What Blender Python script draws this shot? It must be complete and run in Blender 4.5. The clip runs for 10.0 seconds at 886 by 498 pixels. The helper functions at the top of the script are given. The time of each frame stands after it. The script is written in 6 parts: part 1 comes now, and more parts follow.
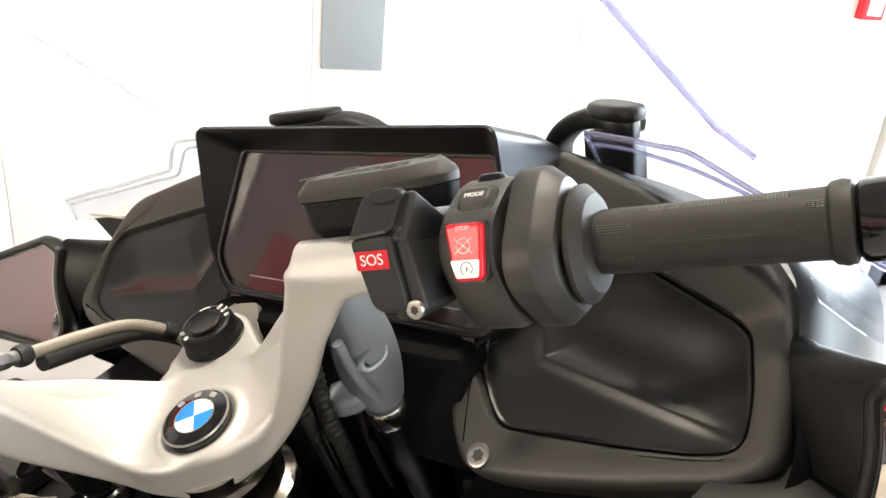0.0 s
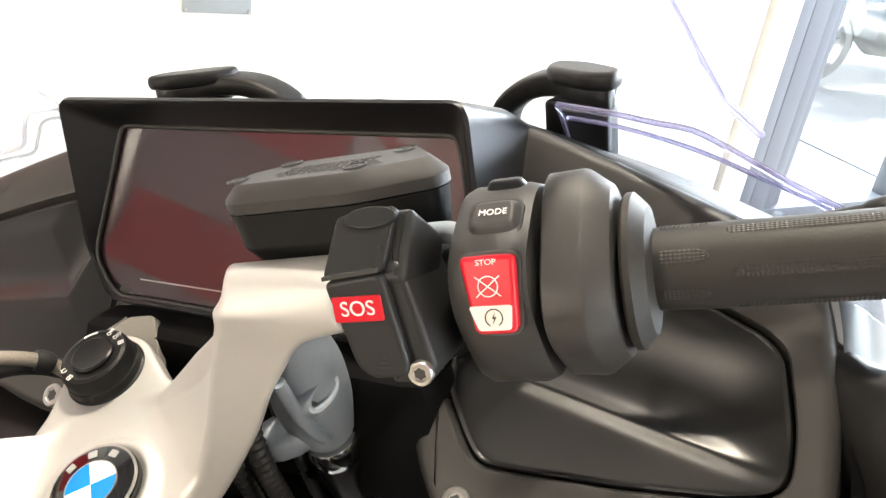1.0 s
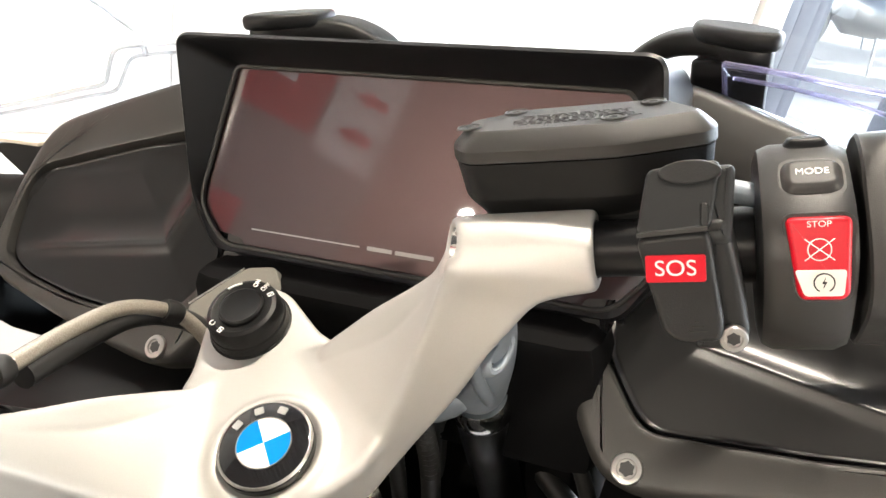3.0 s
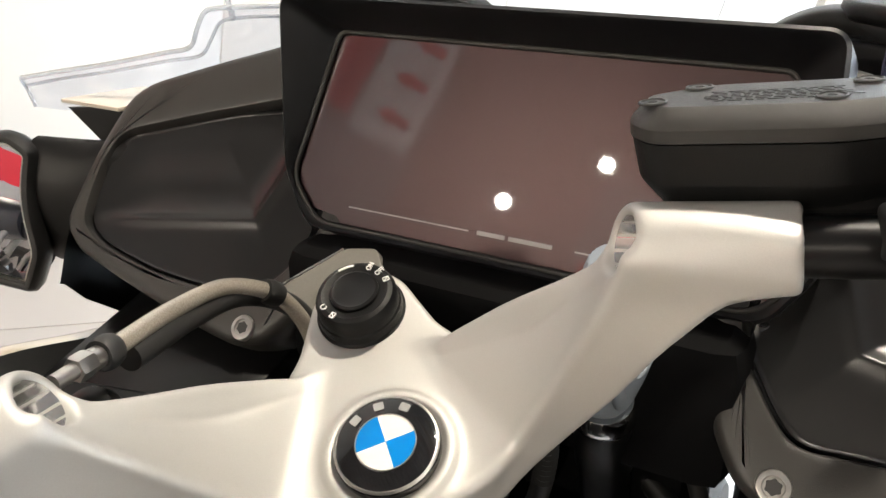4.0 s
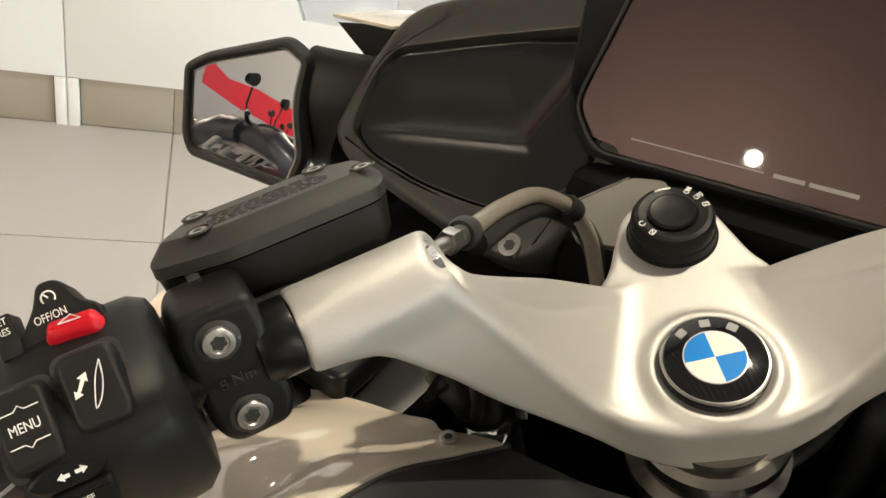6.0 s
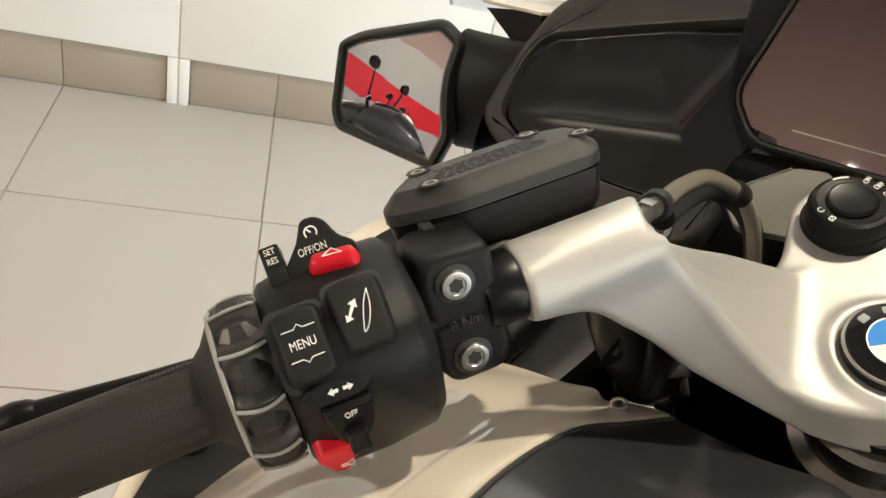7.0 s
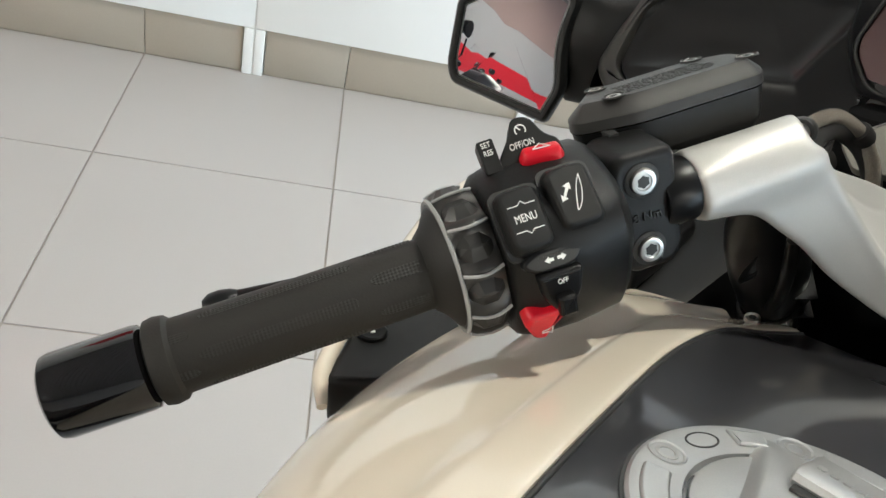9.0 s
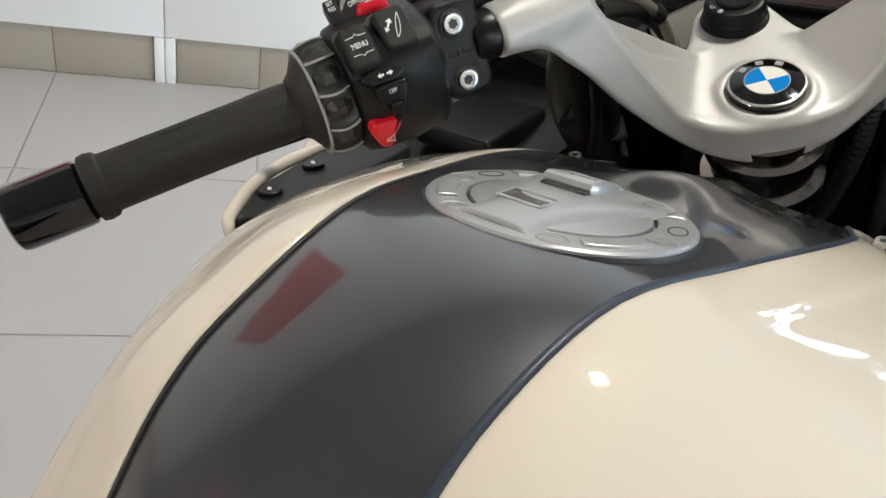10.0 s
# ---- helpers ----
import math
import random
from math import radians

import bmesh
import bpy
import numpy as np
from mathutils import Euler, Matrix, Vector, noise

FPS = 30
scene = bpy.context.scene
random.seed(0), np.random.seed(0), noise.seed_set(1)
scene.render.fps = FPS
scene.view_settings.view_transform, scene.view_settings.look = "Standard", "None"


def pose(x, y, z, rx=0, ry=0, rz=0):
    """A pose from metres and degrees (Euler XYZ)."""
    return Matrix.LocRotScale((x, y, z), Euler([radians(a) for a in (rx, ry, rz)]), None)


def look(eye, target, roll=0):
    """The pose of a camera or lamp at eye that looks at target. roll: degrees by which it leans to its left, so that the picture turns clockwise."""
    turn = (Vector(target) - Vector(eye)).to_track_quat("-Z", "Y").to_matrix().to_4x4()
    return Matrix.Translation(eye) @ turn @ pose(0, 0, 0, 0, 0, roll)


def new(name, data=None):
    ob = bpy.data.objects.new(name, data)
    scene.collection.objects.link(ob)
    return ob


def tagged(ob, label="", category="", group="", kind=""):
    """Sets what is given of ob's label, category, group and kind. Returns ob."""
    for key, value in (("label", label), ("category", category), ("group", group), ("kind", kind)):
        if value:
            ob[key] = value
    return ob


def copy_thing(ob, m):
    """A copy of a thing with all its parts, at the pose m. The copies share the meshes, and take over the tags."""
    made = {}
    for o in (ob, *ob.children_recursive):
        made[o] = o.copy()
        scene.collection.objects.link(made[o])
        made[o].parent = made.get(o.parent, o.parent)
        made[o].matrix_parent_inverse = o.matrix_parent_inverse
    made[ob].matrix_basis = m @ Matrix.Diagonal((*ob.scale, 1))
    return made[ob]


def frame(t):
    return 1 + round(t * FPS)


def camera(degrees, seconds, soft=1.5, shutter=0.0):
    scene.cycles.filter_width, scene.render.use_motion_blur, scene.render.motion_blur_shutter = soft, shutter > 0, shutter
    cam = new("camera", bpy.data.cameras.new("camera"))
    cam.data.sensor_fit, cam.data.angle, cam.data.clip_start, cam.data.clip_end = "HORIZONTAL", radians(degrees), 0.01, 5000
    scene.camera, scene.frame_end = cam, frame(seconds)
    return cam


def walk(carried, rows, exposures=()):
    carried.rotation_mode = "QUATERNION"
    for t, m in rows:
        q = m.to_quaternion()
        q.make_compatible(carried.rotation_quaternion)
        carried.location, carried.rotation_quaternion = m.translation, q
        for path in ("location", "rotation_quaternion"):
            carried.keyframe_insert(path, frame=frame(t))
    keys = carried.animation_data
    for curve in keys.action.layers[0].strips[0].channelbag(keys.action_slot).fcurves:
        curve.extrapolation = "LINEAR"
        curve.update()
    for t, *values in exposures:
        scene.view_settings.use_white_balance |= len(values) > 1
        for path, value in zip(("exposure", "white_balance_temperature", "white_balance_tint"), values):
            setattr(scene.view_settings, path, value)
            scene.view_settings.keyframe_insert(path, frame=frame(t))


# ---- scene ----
import itertools

cam = camera(57.5, 10.0)
# seconds, metres x y z, degrees rx ry rz
ROWS = [
    (0.0, 0.0006, 0.0044, 1.4045, 65.41, -5.18, -14.73),
    (0.5, -0.0143, 0.0805, 1.3958, 64.14, -6.22, -20.67),
    (1.0, -0.0162, 0.1233, 1.3863, 62.51, -7.34, -24.07),
    (1.5, -0.033, 0.1488, 1.3759, 61.43, -8.34, -26.24),
    (2.0, -0.0589, 0.1547, 1.3684, 60.81, -9.42, -27.19),
    (2.5, -0.0926, 0.1621, 1.3658, 60.52, -10.03, -26.53),
    (4.0, -0.1442, 0.2344, 1.3296, 58.34, -11.61, -22.79),
    (4.5, -0.1717, 0.2416, 1.3179, 57.21, -11.93, -20.14),
    (5.0, -0.1898, 0.2479, 1.306, 56.23, -12.45, -18.23),
    (6.5, -0.2788, 0.2344, 1.2783, 53.25, -13.23, -8.78),
    (7.0, -0.3049, 0.2271, 1.2711, 52.62, -13.11, -6.04),
    (7.5, -0.3234, 0.2203, 1.2653, 51.8, -12.89, -4.25),
    (8.0, -0.3373, 0.2148, 1.2573, 50.96, -13.05, -2.97),
    (8.5, -0.3558, 0.2037, 1.2539, 50.5, -12.95, -2.17),
    (9.0, -0.3673, 0.1759, 1.2558, 50.73, -12.66, -2.44),
    (9.5, -0.3605, 0.1149, 1.2622, 51.77, -11.93, -5.13),
    (10.0, -0.3411, 0.0328, 1.2535, 52.91, -10.47, -9.71),
]
walk(cam, [(t, pose(*r)) for t, *r in ROWS],
     exposures=[(0.0, 0.70, 6200, 7), (1.0, 0.93, 6250, 7), (2.5, 1.08, 6150, 7), (4.0, 0.38, 6150, 7), (5.0, 0.06, 6450, 4), (6.5, 0.05, 6600, 4), (7.2, 0.07, 6450, 4), (7.6, 0.06, 6400, 4), (8.1, -0.0, 6100, 3), (8.7, 0.08, 5650, 1), (9.5, -0.04, 5650, 3), (10.0, -0.18, 5650, 4)])

# ---- light ----
world = bpy.data.worlds.new("world")
scene.world = world
world.use_nodes = True
wn = world.node_tree.nodes
sky = wn.new("ShaderNodeTexSky")
sky.sky_type = "NISHITA"
sky.sun_disc = False
sky.sun_elevation = radians(38)
sky.sun_rotation = radians(60)
world.node_tree.links.new(sky.outputs[0], wn["Background"].inputs[0])
wn["Background"].inputs[1].default_value = 0.15


def lamp(name, kind, m, power, colour=(1, 1, 1), size=1.0, size_y=None, angle=None):
    data = bpy.data.lights.new(name, kind)
    data.energy, data.color = power, colour
    if kind == "AREA":
        data.size = size
        if size_y:
            data.shape, data.size_y = "RECTANGLE", size_y
    if kind == "SUN":
        data.angle = radians(angle)
    ob = new(name, data)
    ob.matrix_world = m
    return ob


lamp("sun", "SUN", look((6, 4, 6), (0, 0.4, 0.8)), 2.5, (1.0, 0.95, 0.88), angle=0.5)
# daylight that comes in through the glazed front and side
lamp("window_light_front", "AREA", look((3.9, 2.85, 2.05), (0.9, -0.4, 1.2)), 360, (0.93, 0.97, 1.0), 3.0, 1.7)
lamp("window_light_side", "AREA", look((5.1, -1.6, 1.55), (0, -0.2, 1.0)), 200, (0.86, 0.94, 1.0), 4.5, 2.4)

# ---- materials ----


def material(name, colour, rough=0.5, metal=0.0, grain=0.0, grain_scale=400.0, wear=0.0, wear_scale=12.0,
             bump=0.0, coat=0.0, spec=0.5, transmission=0.0, ior=1.45, emit=None):
    """A surface with fine grain, broad uneven wear and a little relief."""
    m = bpy.data.materials.new(name)
    m.use_nodes = True
    n, l = m.node_tree.nodes, m.node_tree.links
    b = n["Principled BSDF"]
    b.inputs["Base Color"].default_value = (*colour, 1)
    b.inputs["Roughness"].default_value = rough
    b.inputs["Metallic"].default_value = metal
    b.inputs["Coat Weight"].default_value = coat
    b.inputs["Coat Roughness"].default_value = 0.04
    b.inputs["Specular IOR Level"].default_value = spec
    b.inputs["Transmission Weight"].default_value = transmission
    b.inputs["IOR"].default_value = ior
    if emit:
        b.inputs["Emission Color"].default_value = (*colour, 1)
        b.inputs["Emission Strength"].default_value = emit
    if grain or wear or bump:
        tc = n.new("ShaderNodeTexCoord")
        fine = n.new("ShaderNodeTexNoise")
        fine.inputs["Scale"].default_value = grain_scale
        fine.inputs["Detail"].default_value = 3
        broad = n.new("ShaderNodeTexNoise")
        broad.inputs["Scale"].default_value = wear_scale
        broad.inputs["Detail"].default_value = 5
        for t in (fine, broad):
            l.new(tc.outputs["Object"], t.inputs["Vector"])
        mix = n.new("ShaderNodeMath")
        mix.operation = "MULTIPLY_ADD"
        l.new(fine.outputs["Fac"], mix.inputs[0])
        mix.inputs[1].default_value = grain
        add = n.new("ShaderNodeMath")
        add.operation = "MULTIPLY_ADD"
        l.new(broad.outputs["Fac"], add.inputs[0])
        add.inputs[1].default_value = wear
        add.inputs[2].default_value = 1 - (grain + wear) / 2
        l.new(add.outputs[0], mix.inputs[2])
        hsv = n.new("ShaderNodeHueSaturation")
        hsv.inputs["Color"].default_value = (*colour, 1)
        l.new(mix.outputs[0], hsv.inputs["Value"])
        l.new(hsv.outputs["Color"], b.inputs["Base Color"])
        r = n.new("ShaderNodeMath")
        r.operation = "MULTIPLY_ADD"
        l.new(broad.outputs["Fac"], r.inputs[0])
        r.inputs[1].default_value = 0.5 * wear
        r.inputs[2].default_value = rough - 0.25 * wear
        l.new(r.outputs[0], b.inputs["Roughness"])
        if bump:
            bp = n.new("ShaderNodeBump")
            bp.inputs["Strength"].default_value = bump
            bp.inputs["Distance"].default_value = 0.0006
            l.new(fine.outputs["Fac"], bp.inputs["Height"])
            l.new(bp.outputs["Normal"], b.inputs["Normal"])
    return m


plastic = material("black_grained_plastic", (0.007, 0.007, 0.0072), 0.38, grain=0.5, grain_scale=2600, wear=0.18, wear_scale=25, bump=0.28, spec=0.30)
hood_plastic = material("satin_black_hood_plastic", (0.006, 0.006, 0.0068), 0.30, grain=0.3, grain_scale=1400, wear=0.15, wear_scale=20, bump=0.2, spec=0.45)
plastic_smooth = material("black_smooth_plastic", (0.005, 0.005, 0.0055), 0.34, grain=0.1, wear=0.15, wear_scale=18, bump=0.03, spec=0.3)
dull_black = material("dull_black_plastic", (0.006, 0.006, 0.006), 0.46, grain=0.4, grain_scale=3000, bump=0.35, spec=0.35)
matte_grey = material("matte_dark_grey_plastic", (0.014, 0.0145, 0.015), 0.46, grain=0.25, grain_scale=1500, wear=0.15, wear_scale=20, bump=0.15, spec=0.4)
# blacker than the other plastics: the cavity's shade is in the colour
cavity_black = material("matte_black_cavity_shade", (0.0034, 0.0034, 0.0038), 0.75, grain=0.2, wear=0.1, bump=0.1, spec=0.10)
lid_plastic = material("satin_black_lid_plastic", (0.0085, 0.0083, 0.0085), 0.30, grain=0.15, grain_scale=1200, wear=0.10, wear_scale=9, bump=0.05, spec=0.5)
frame_plastic = material("grained_black_frame_plastic", (0.031, 0.0295, 0.0275), 0.42, grain=0.4, grain_scale=1800, wear=0.15, wear_scale=22, bump=0.25, spec=0.5)
wheel_grey = material("wheel_grey_plastic", (0.028, 0.027, 0.026), 0.36, grain=0.2, grain_scale=1500, wear=0.15, bump=0.1)
plastic_grey = material("grey_black_grained_plastic", (0.033, 0.032, 0.031), 0.40, grain=0.4, grain_scale=2600, wear=0.18, wear_scale=25, bump=0.25, spec=0.5)
plastic_lid = material("grey_black_plastic", (0.024, 0.0228, 0.0212), 0.42, grain=0.5, grain_scale=3500, wear=0.15, bump=0.3)
rubber = material("grip_rubber", (0.0135, 0.0122, 0.0104), 0.60, grain=0.25, grain_scale=900, wear=0.25, wear_scale=20, bump=0.15)
rubber_knurl = material("knurled_rubber", (0.014, 0.0130, 0.0115), 0.5, grain=0.2, grain_scale=900)
# emission of the boards that replace the bright view outside
backdrop_glow = material("glowing_backdrop", (0.96, 0.98, 1.0), 0.9, emit=3.5)
bracket_grey = material("olive_grey_bracket", (0.17, 0.162, 0.142), 0.5, grain=0.3, grain_scale=900, bump=0.2)
gloss_black = material("gloss_black", (0.003, 0.003, 0.0035), 0.08, coat=0.5)
silver = material("satin_silver_alloy", (0.55, 0.54, 0.52), 0.56, metal=0.68, grain=0.12, grain_scale=1800, wear=0.05, wear_scale=14, bump=0.10)
steel = material("bright_steel", (0.50, 0.49, 0.47), 0.33, metal=1.0, grain=0.2, wear=0.2, wear_scale=60)
dark_steel = material("dark_bright_steel", (0.30, 0.28, 0.25), 0.22, metal=1.0, wear=0.2, wear_scale=200)
machined = material("machined_steel", (0.7, 0.7, 0.7), 0.14, metal=1.0)
grey_cast = material("grey_cast_alloy", (0.29, 0.33, 0.375), 0.5, metal=0.3, grain=0.15, wear=0.1, bump=0.2)
pearl = material("pearl_champagne_paint", (0.68, 0.605, 0.50), 0.50, metal=0.03, grain=0.08, grain_scale=2500, coat=1.0, spec=0.25)
pearl.node_tree.nodes["Principled BSDF"].inputs["Coat IOR"].default_value = 1.65
pearl.node_tree.nodes["Principled BSDF"].inputs["Coat Roughness"].default_value = 0.012
bead_blue = material("dark_blue_rubber", (0.035, 0.045, 0.065), 0.35, grain=0.1)
satin_black = material("satin_black_metallic", (0.050, 0.050, 0.056), 0.30, metal=0.45, grain=0.12, grain_scale=2500, coat=1.0)
satin_black.node_tree.nodes["Principled BSDF"].inputs["Coat Roughness"].default_value = 0.07
red_plastic = material("red_plastic", (0.58, 0.004, 0.018), 0.34, grain=0.08, grain_scale=1200, bump=0.1)
white_print = material("white_print", (0.82, 0.82, 0.80), 0.5)
grey_print = material("grey_print", (0.32, 0.32, 0.32), 0.5)
# for dark print and seams, and as painted shade in gaps and recesses
dark_print_and_shade = material("dark_print_and_shade", (0.03, 0.03, 0.03), 0.5)
blue_enamel = material("blue_enamel", (0.0, 0.20, 0.62), 0.25, coat=0.6)
white_enamel = material("white_enamel", (0.80, 0.78, 0.72), 0.25, coat=0.6)
screen_glass = material("dark_screen_glass", (0.014, 0.0082, 0.0096), 0.36, coat=1.0, spec=0.36)
screen_glass.node_tree.nodes["Principled BSDF"].inputs["Coat IOR"].default_value = 1.65
screen_glass.node_tree.nodes["Principled BSDF"].inputs["Specular Tint"].default_value = (1.0, 0.66, 0.66, 1)
screen_glass.node_tree.nodes["Principled BSDF"].inputs["Coat Roughness"].default_value = 0.016
mirror_glass = material("mirror", (0.66, 0.66, 0.68), 0.01, metal=1.0)


def sheet(name, tint, gloss):
    """Thin clear sheet: lets light straight through and reflects a little."""
    m = bpy.data.materials.new(name)
    m.use_nodes = True
    n, l = m.node_tree.nodes, m.node_tree.links
    n.remove(n["Principled BSDF"])
    t, g, mix = n.new("ShaderNodeBsdfTransparent"), n.new("ShaderNodeBsdfGlossy"), n.new("ShaderNodeMixShader")
    t.inputs[0].default_value = (*tint, 1)
    g.inputs["Roughness"].default_value = 0.02
    mix.inputs[0].default_value = gloss
    l.new(t.outputs[0], mix.inputs[1])
    l.new(g.outputs[0], mix.inputs[2])
    l.new(mix.outputs[0], n["Material Output"].inputs[0])
    return m


clear = sheet("clear_acrylic", (0.975, 0.975, 0.985), 0.035)
thick_clear = sheet("thick_clear_acrylic", (0.93, 0.94, 0.97), 0.10)
pale_clear_edge = material("pale_acrylic_edge", (0.80, 0.82, 0.85), 0.12, transmission=0.75, ior=1.2)
clear_edge = material("acrylic_edge", (0.46, 0.45, 0.66), 0.12, transmission=0.75, ior=1.2)
braid = material("braided_hose", (0.42, 0.38, 0.32), 0.32, metal=0.5, grain=1.0, grain_scale=1300, bump=0.7, coat=1.0)
hose_rubber = material("hose_rubber", (0.02, 0.02, 0.02), 0.5, grain=0.2, wear=0.2)
tyre_rubber = material("tyre_rubber", (0.02, 0.02, 0.02), 0.75, grain=0.3, wear=0.2)
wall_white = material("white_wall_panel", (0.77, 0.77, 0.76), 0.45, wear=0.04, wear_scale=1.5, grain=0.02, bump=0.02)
skirting = material("beige_skirting_tile", (0.34, 0.30, 0.25), 0.3, grain=0.08, grain_scale=150, wear=0.12, wear_scale=3)
tile_mat = material("pale_grey_floor_tile", (0.43, 0.405, 0.39), 0.25, grain=0.05, grain_scale=250, wear=0.05, wear_scale=1.0, bump=0.02)
grout = material("grout", (0.33, 0.30, 0.27), 0.8, grain=0.3, wear=0.2)
ceiling_mat = material("ceiling_paint", (0.30, 0.285, 0.28), 0.8, wear=0.1, wear_scale=1)
beige_paint = material("beige_paint", (0.64, 0.61, 0.56), 0.6, wear=0.06, wear_scale=3)
alu = material("aluminium_frame", (0.13, 0.14, 0.165), 0.45, metal=0.2, grain=0.05, wear=0.05)
cap_grey = material("grey_cast_cap", (0.47, 0.47, 0.47), 0.36, metal=0.7, grain=0.1, grain_scale=1500, bump=0.1)
grey_paint = material("grey_paint", (0.27, 0.30, 0.32), 0.5, wear=0.05)
red_paint = material("red_paint", (0.55, 0.015, 0.03), 0.45, wear=0.08, wear_scale=2)
lamp_glow = material("lamp_lens", (1.0, 0.93, 0.82), 0.4, emit=60.0)
grey_wall = material("grey_wall", (0.36, 0.34, 0.335), 0.6, wear=0.08, wear_scale=1.2)
taupe = material("taupe_wall", (0.30, 0.21, 0.19), 0.7, wear=0.1, wear_scale=1)
paving = material("paving", (0.42, 0.41, 0.39), 0.8, grain=0.2, grain_scale=40, wear=0.25, wear_scale=0.6)
glass = sheet("window_glass", (0.97, 0.98, 0.98), 0.03)

# ---- shapes ----
V = Vector


def fillet(points, r, n=5):
    """A 2D outline with its corners rounded. r: one radius or one for each corner."""
    out, k = [], len(points)
    for i, p in enumerate(points):
        p, a, b = V(p), V(points[i - 1]), V(points[(i + 1) % k])
        ri = r[i] if isinstance(r, (list, tuple)) else r
        da, db = (a - p), (b - p)
        ri = min(ri, da.length * 0.48, db.length * 0.48)
        a, b = p + da.normalized() * ri, p + db.normalized() * ri
        for j in range(n + 1):
            s = j / n
            out.append((1 - s) ** 2 * a + 2 * s * (1 - s) * p + s * s * b)
    return out


def inset(points, d):
    out, k = [], len(points)
    area = sum(points[i - 1].cross(points[i]) for i in range(k))
    s = 1 if area > 0 else -1
    for i in range(k):
        a, p, b = points[i - 1], points[i], points[(i + 1) % k]
        e1, e2 = (p - a), (b - p)
        e = (e1.normalized() if e1.length > 1e-9 else V((0, 0))) + (e2.normalized() if e2.length > 1e-9 else V((0, 0)))
        if e.length < 1e-9:
            out.append(p.copy())
            continue
        e.normalize()
        out.append(p + V((-e.y, e.x)) * s * d)
    return out


def loft(rings, cap=True, closed=True, bm=None):
    """Skin a row of rings of equally many points."""
    bm = bm or bmesh.new()
    vs = [[bm.verts.new(p) for p in r] for r in rings]
    n = len(rings[0])
    for a, b in zip(vs, vs[1:]):
        for i in range(n if closed else n - 1):
            j = (i + 1) % n
            try:
                bm.faces.new((a[i], a[j], b[j], b[i]))
            except ValueError:
                pass
    if cap and closed:
        for r in (vs[0], vs[-1]):
            try:
                bm.faces.new(r)
            except ValueError:
                pass
    return bm


def prism(points, z0, z1, bev=0.0, m=None, bm=None, steps=3, bottom=True):
    """A plate of that outline from z0 to z1 with rounded rims, laid by m."""
    pts = [V(p) for p in points]
    rings = []
    if bev and bottom:
        for j in range(steps + 1):
            a = math.pi / 2 * j / steps
            rings.append([V((*q, z0 + bev * (1 - math.cos(a)))) for q in inset(pts, bev * (1 - math.sin(a)))])
    else:
        rings.append([V((*q, z0)) for q in pts])
    if bev:
        for j in range(steps + 1):
            a = math.pi / 2 * j / steps
            rings.append([V((*q, z1 - bev * (1 - math.sin(a)))) for q in inset(pts, bev * (1 - math.cos(a)))])
        rings.append([V((*q, z1)) for q in inset(pts, bev * 1.05)])
    else:
        rings.append([V((*q, z1)) for q in pts])
    if m is not None:
        rings = [[m @ p for p in r] for r in rings]
    return loft(rings, bm=bm)


def ring_plate(outer, inner, z0, z1, m, bev=0.002, rim=None):
    """A flat frame between two outlines of equally many points; rim: the outer edge's radius."""
    o, i, r = [V(p) for p in outer], [V(p) for p in inner], rim or bev
    rs = [(o, z0)] + [(inset(o, r * (1 - math.cos(math.pi / 2 * j / 5))), z1 - r * (1 - math.sin(math.pi / 2 * j / 5))) for j in range(6)]
    rs += [(inset(i, -bev), z1), (inset(i, -0.3 * bev), z1 - 0.3 * bev), (i, z1 - bev), (i, z0)]
    return loft([[m @ V((*q, z)) for q in r] for r, z in rs], cap=False)


def revolve(profile, n=48, m=None, bm=None, cap=True):
    """Turn a profile of (along x, radius) round the x axis."""
    rings = [[V((u, r * math.sin(2 * math.pi * i / n), r * math.cos(2 * math.pi * i / n))) for i in range(n)] for u, r in profile]
    if m is not None:
        rings = [[m @ p for p in r] for r in rings]
    return loft(rings, cap=cap, bm=bm)


def smooth_line(points, n=8):
    """A curve through points."""
    p = [V(q) for q in points]
    p = [2 * p[0] - p[1]] + p + [2 * p[-1] - p[-2]]
    out = []
    for i in range(1, len(p) - 2):
        for j in range(n):
            s = j / n
            a, b, c, d = p[i - 1], p[i], p[i + 1], p[i + 2]
            out.append(0.5 * (2 * b + (c - a) * s + (2 * a - 5 * b + 4 * c - d) * s * s + (3 * b - a - 3 * c + d) * s ** 3))
    return out + [p[-2]]


def tube(points, r, n=16, bm=None, ribs=0.0):
    """A round bar along points. r: a radius or one at each point."""
    p = [V(q) for q in points]
    rings, up = [], None
    for i, q in enumerate(p):
        d = (p[min(i + 1, len(p) - 1)] - p[max(i - 1, 0)]).normalized()
        if up is None:
            up = d.orthogonal().normalized()
        up = (up - d * up.dot(d)).normalized()
        side = d.cross(up)
        ri = r[i] if isinstance(r, (list, tuple)) else r
        if ribs and i % 2:
            ri *= 1 - ribs
        rings.append([q + (up * math.cos(2 * math.pi * j / n) + side * math.sin(2 * math.pi * j / n)) * ri for j in range(n)])
    return loft(rings, bm=bm)


def box(lo, hi, bev=0.0, bm=None, m=None):
    lo, hi = V(lo), V(hi)
    out = [(lo.x, lo.y), (hi.x, lo.y), (hi.x, hi.y), (lo.x, hi.y)]
    return prism(fillet(out, bev * 1.5, 2) if bev else out, lo.z, hi.z, bev, m, bm, steps=2)


def axes(o, x, y, z):
    return Matrix(((x[0], y[0], z[0], o[0]), (x[1], y[1], z[1], o[1]), (x[2], y[2], z[2], o[2]), (0, 0, 0, 1)))


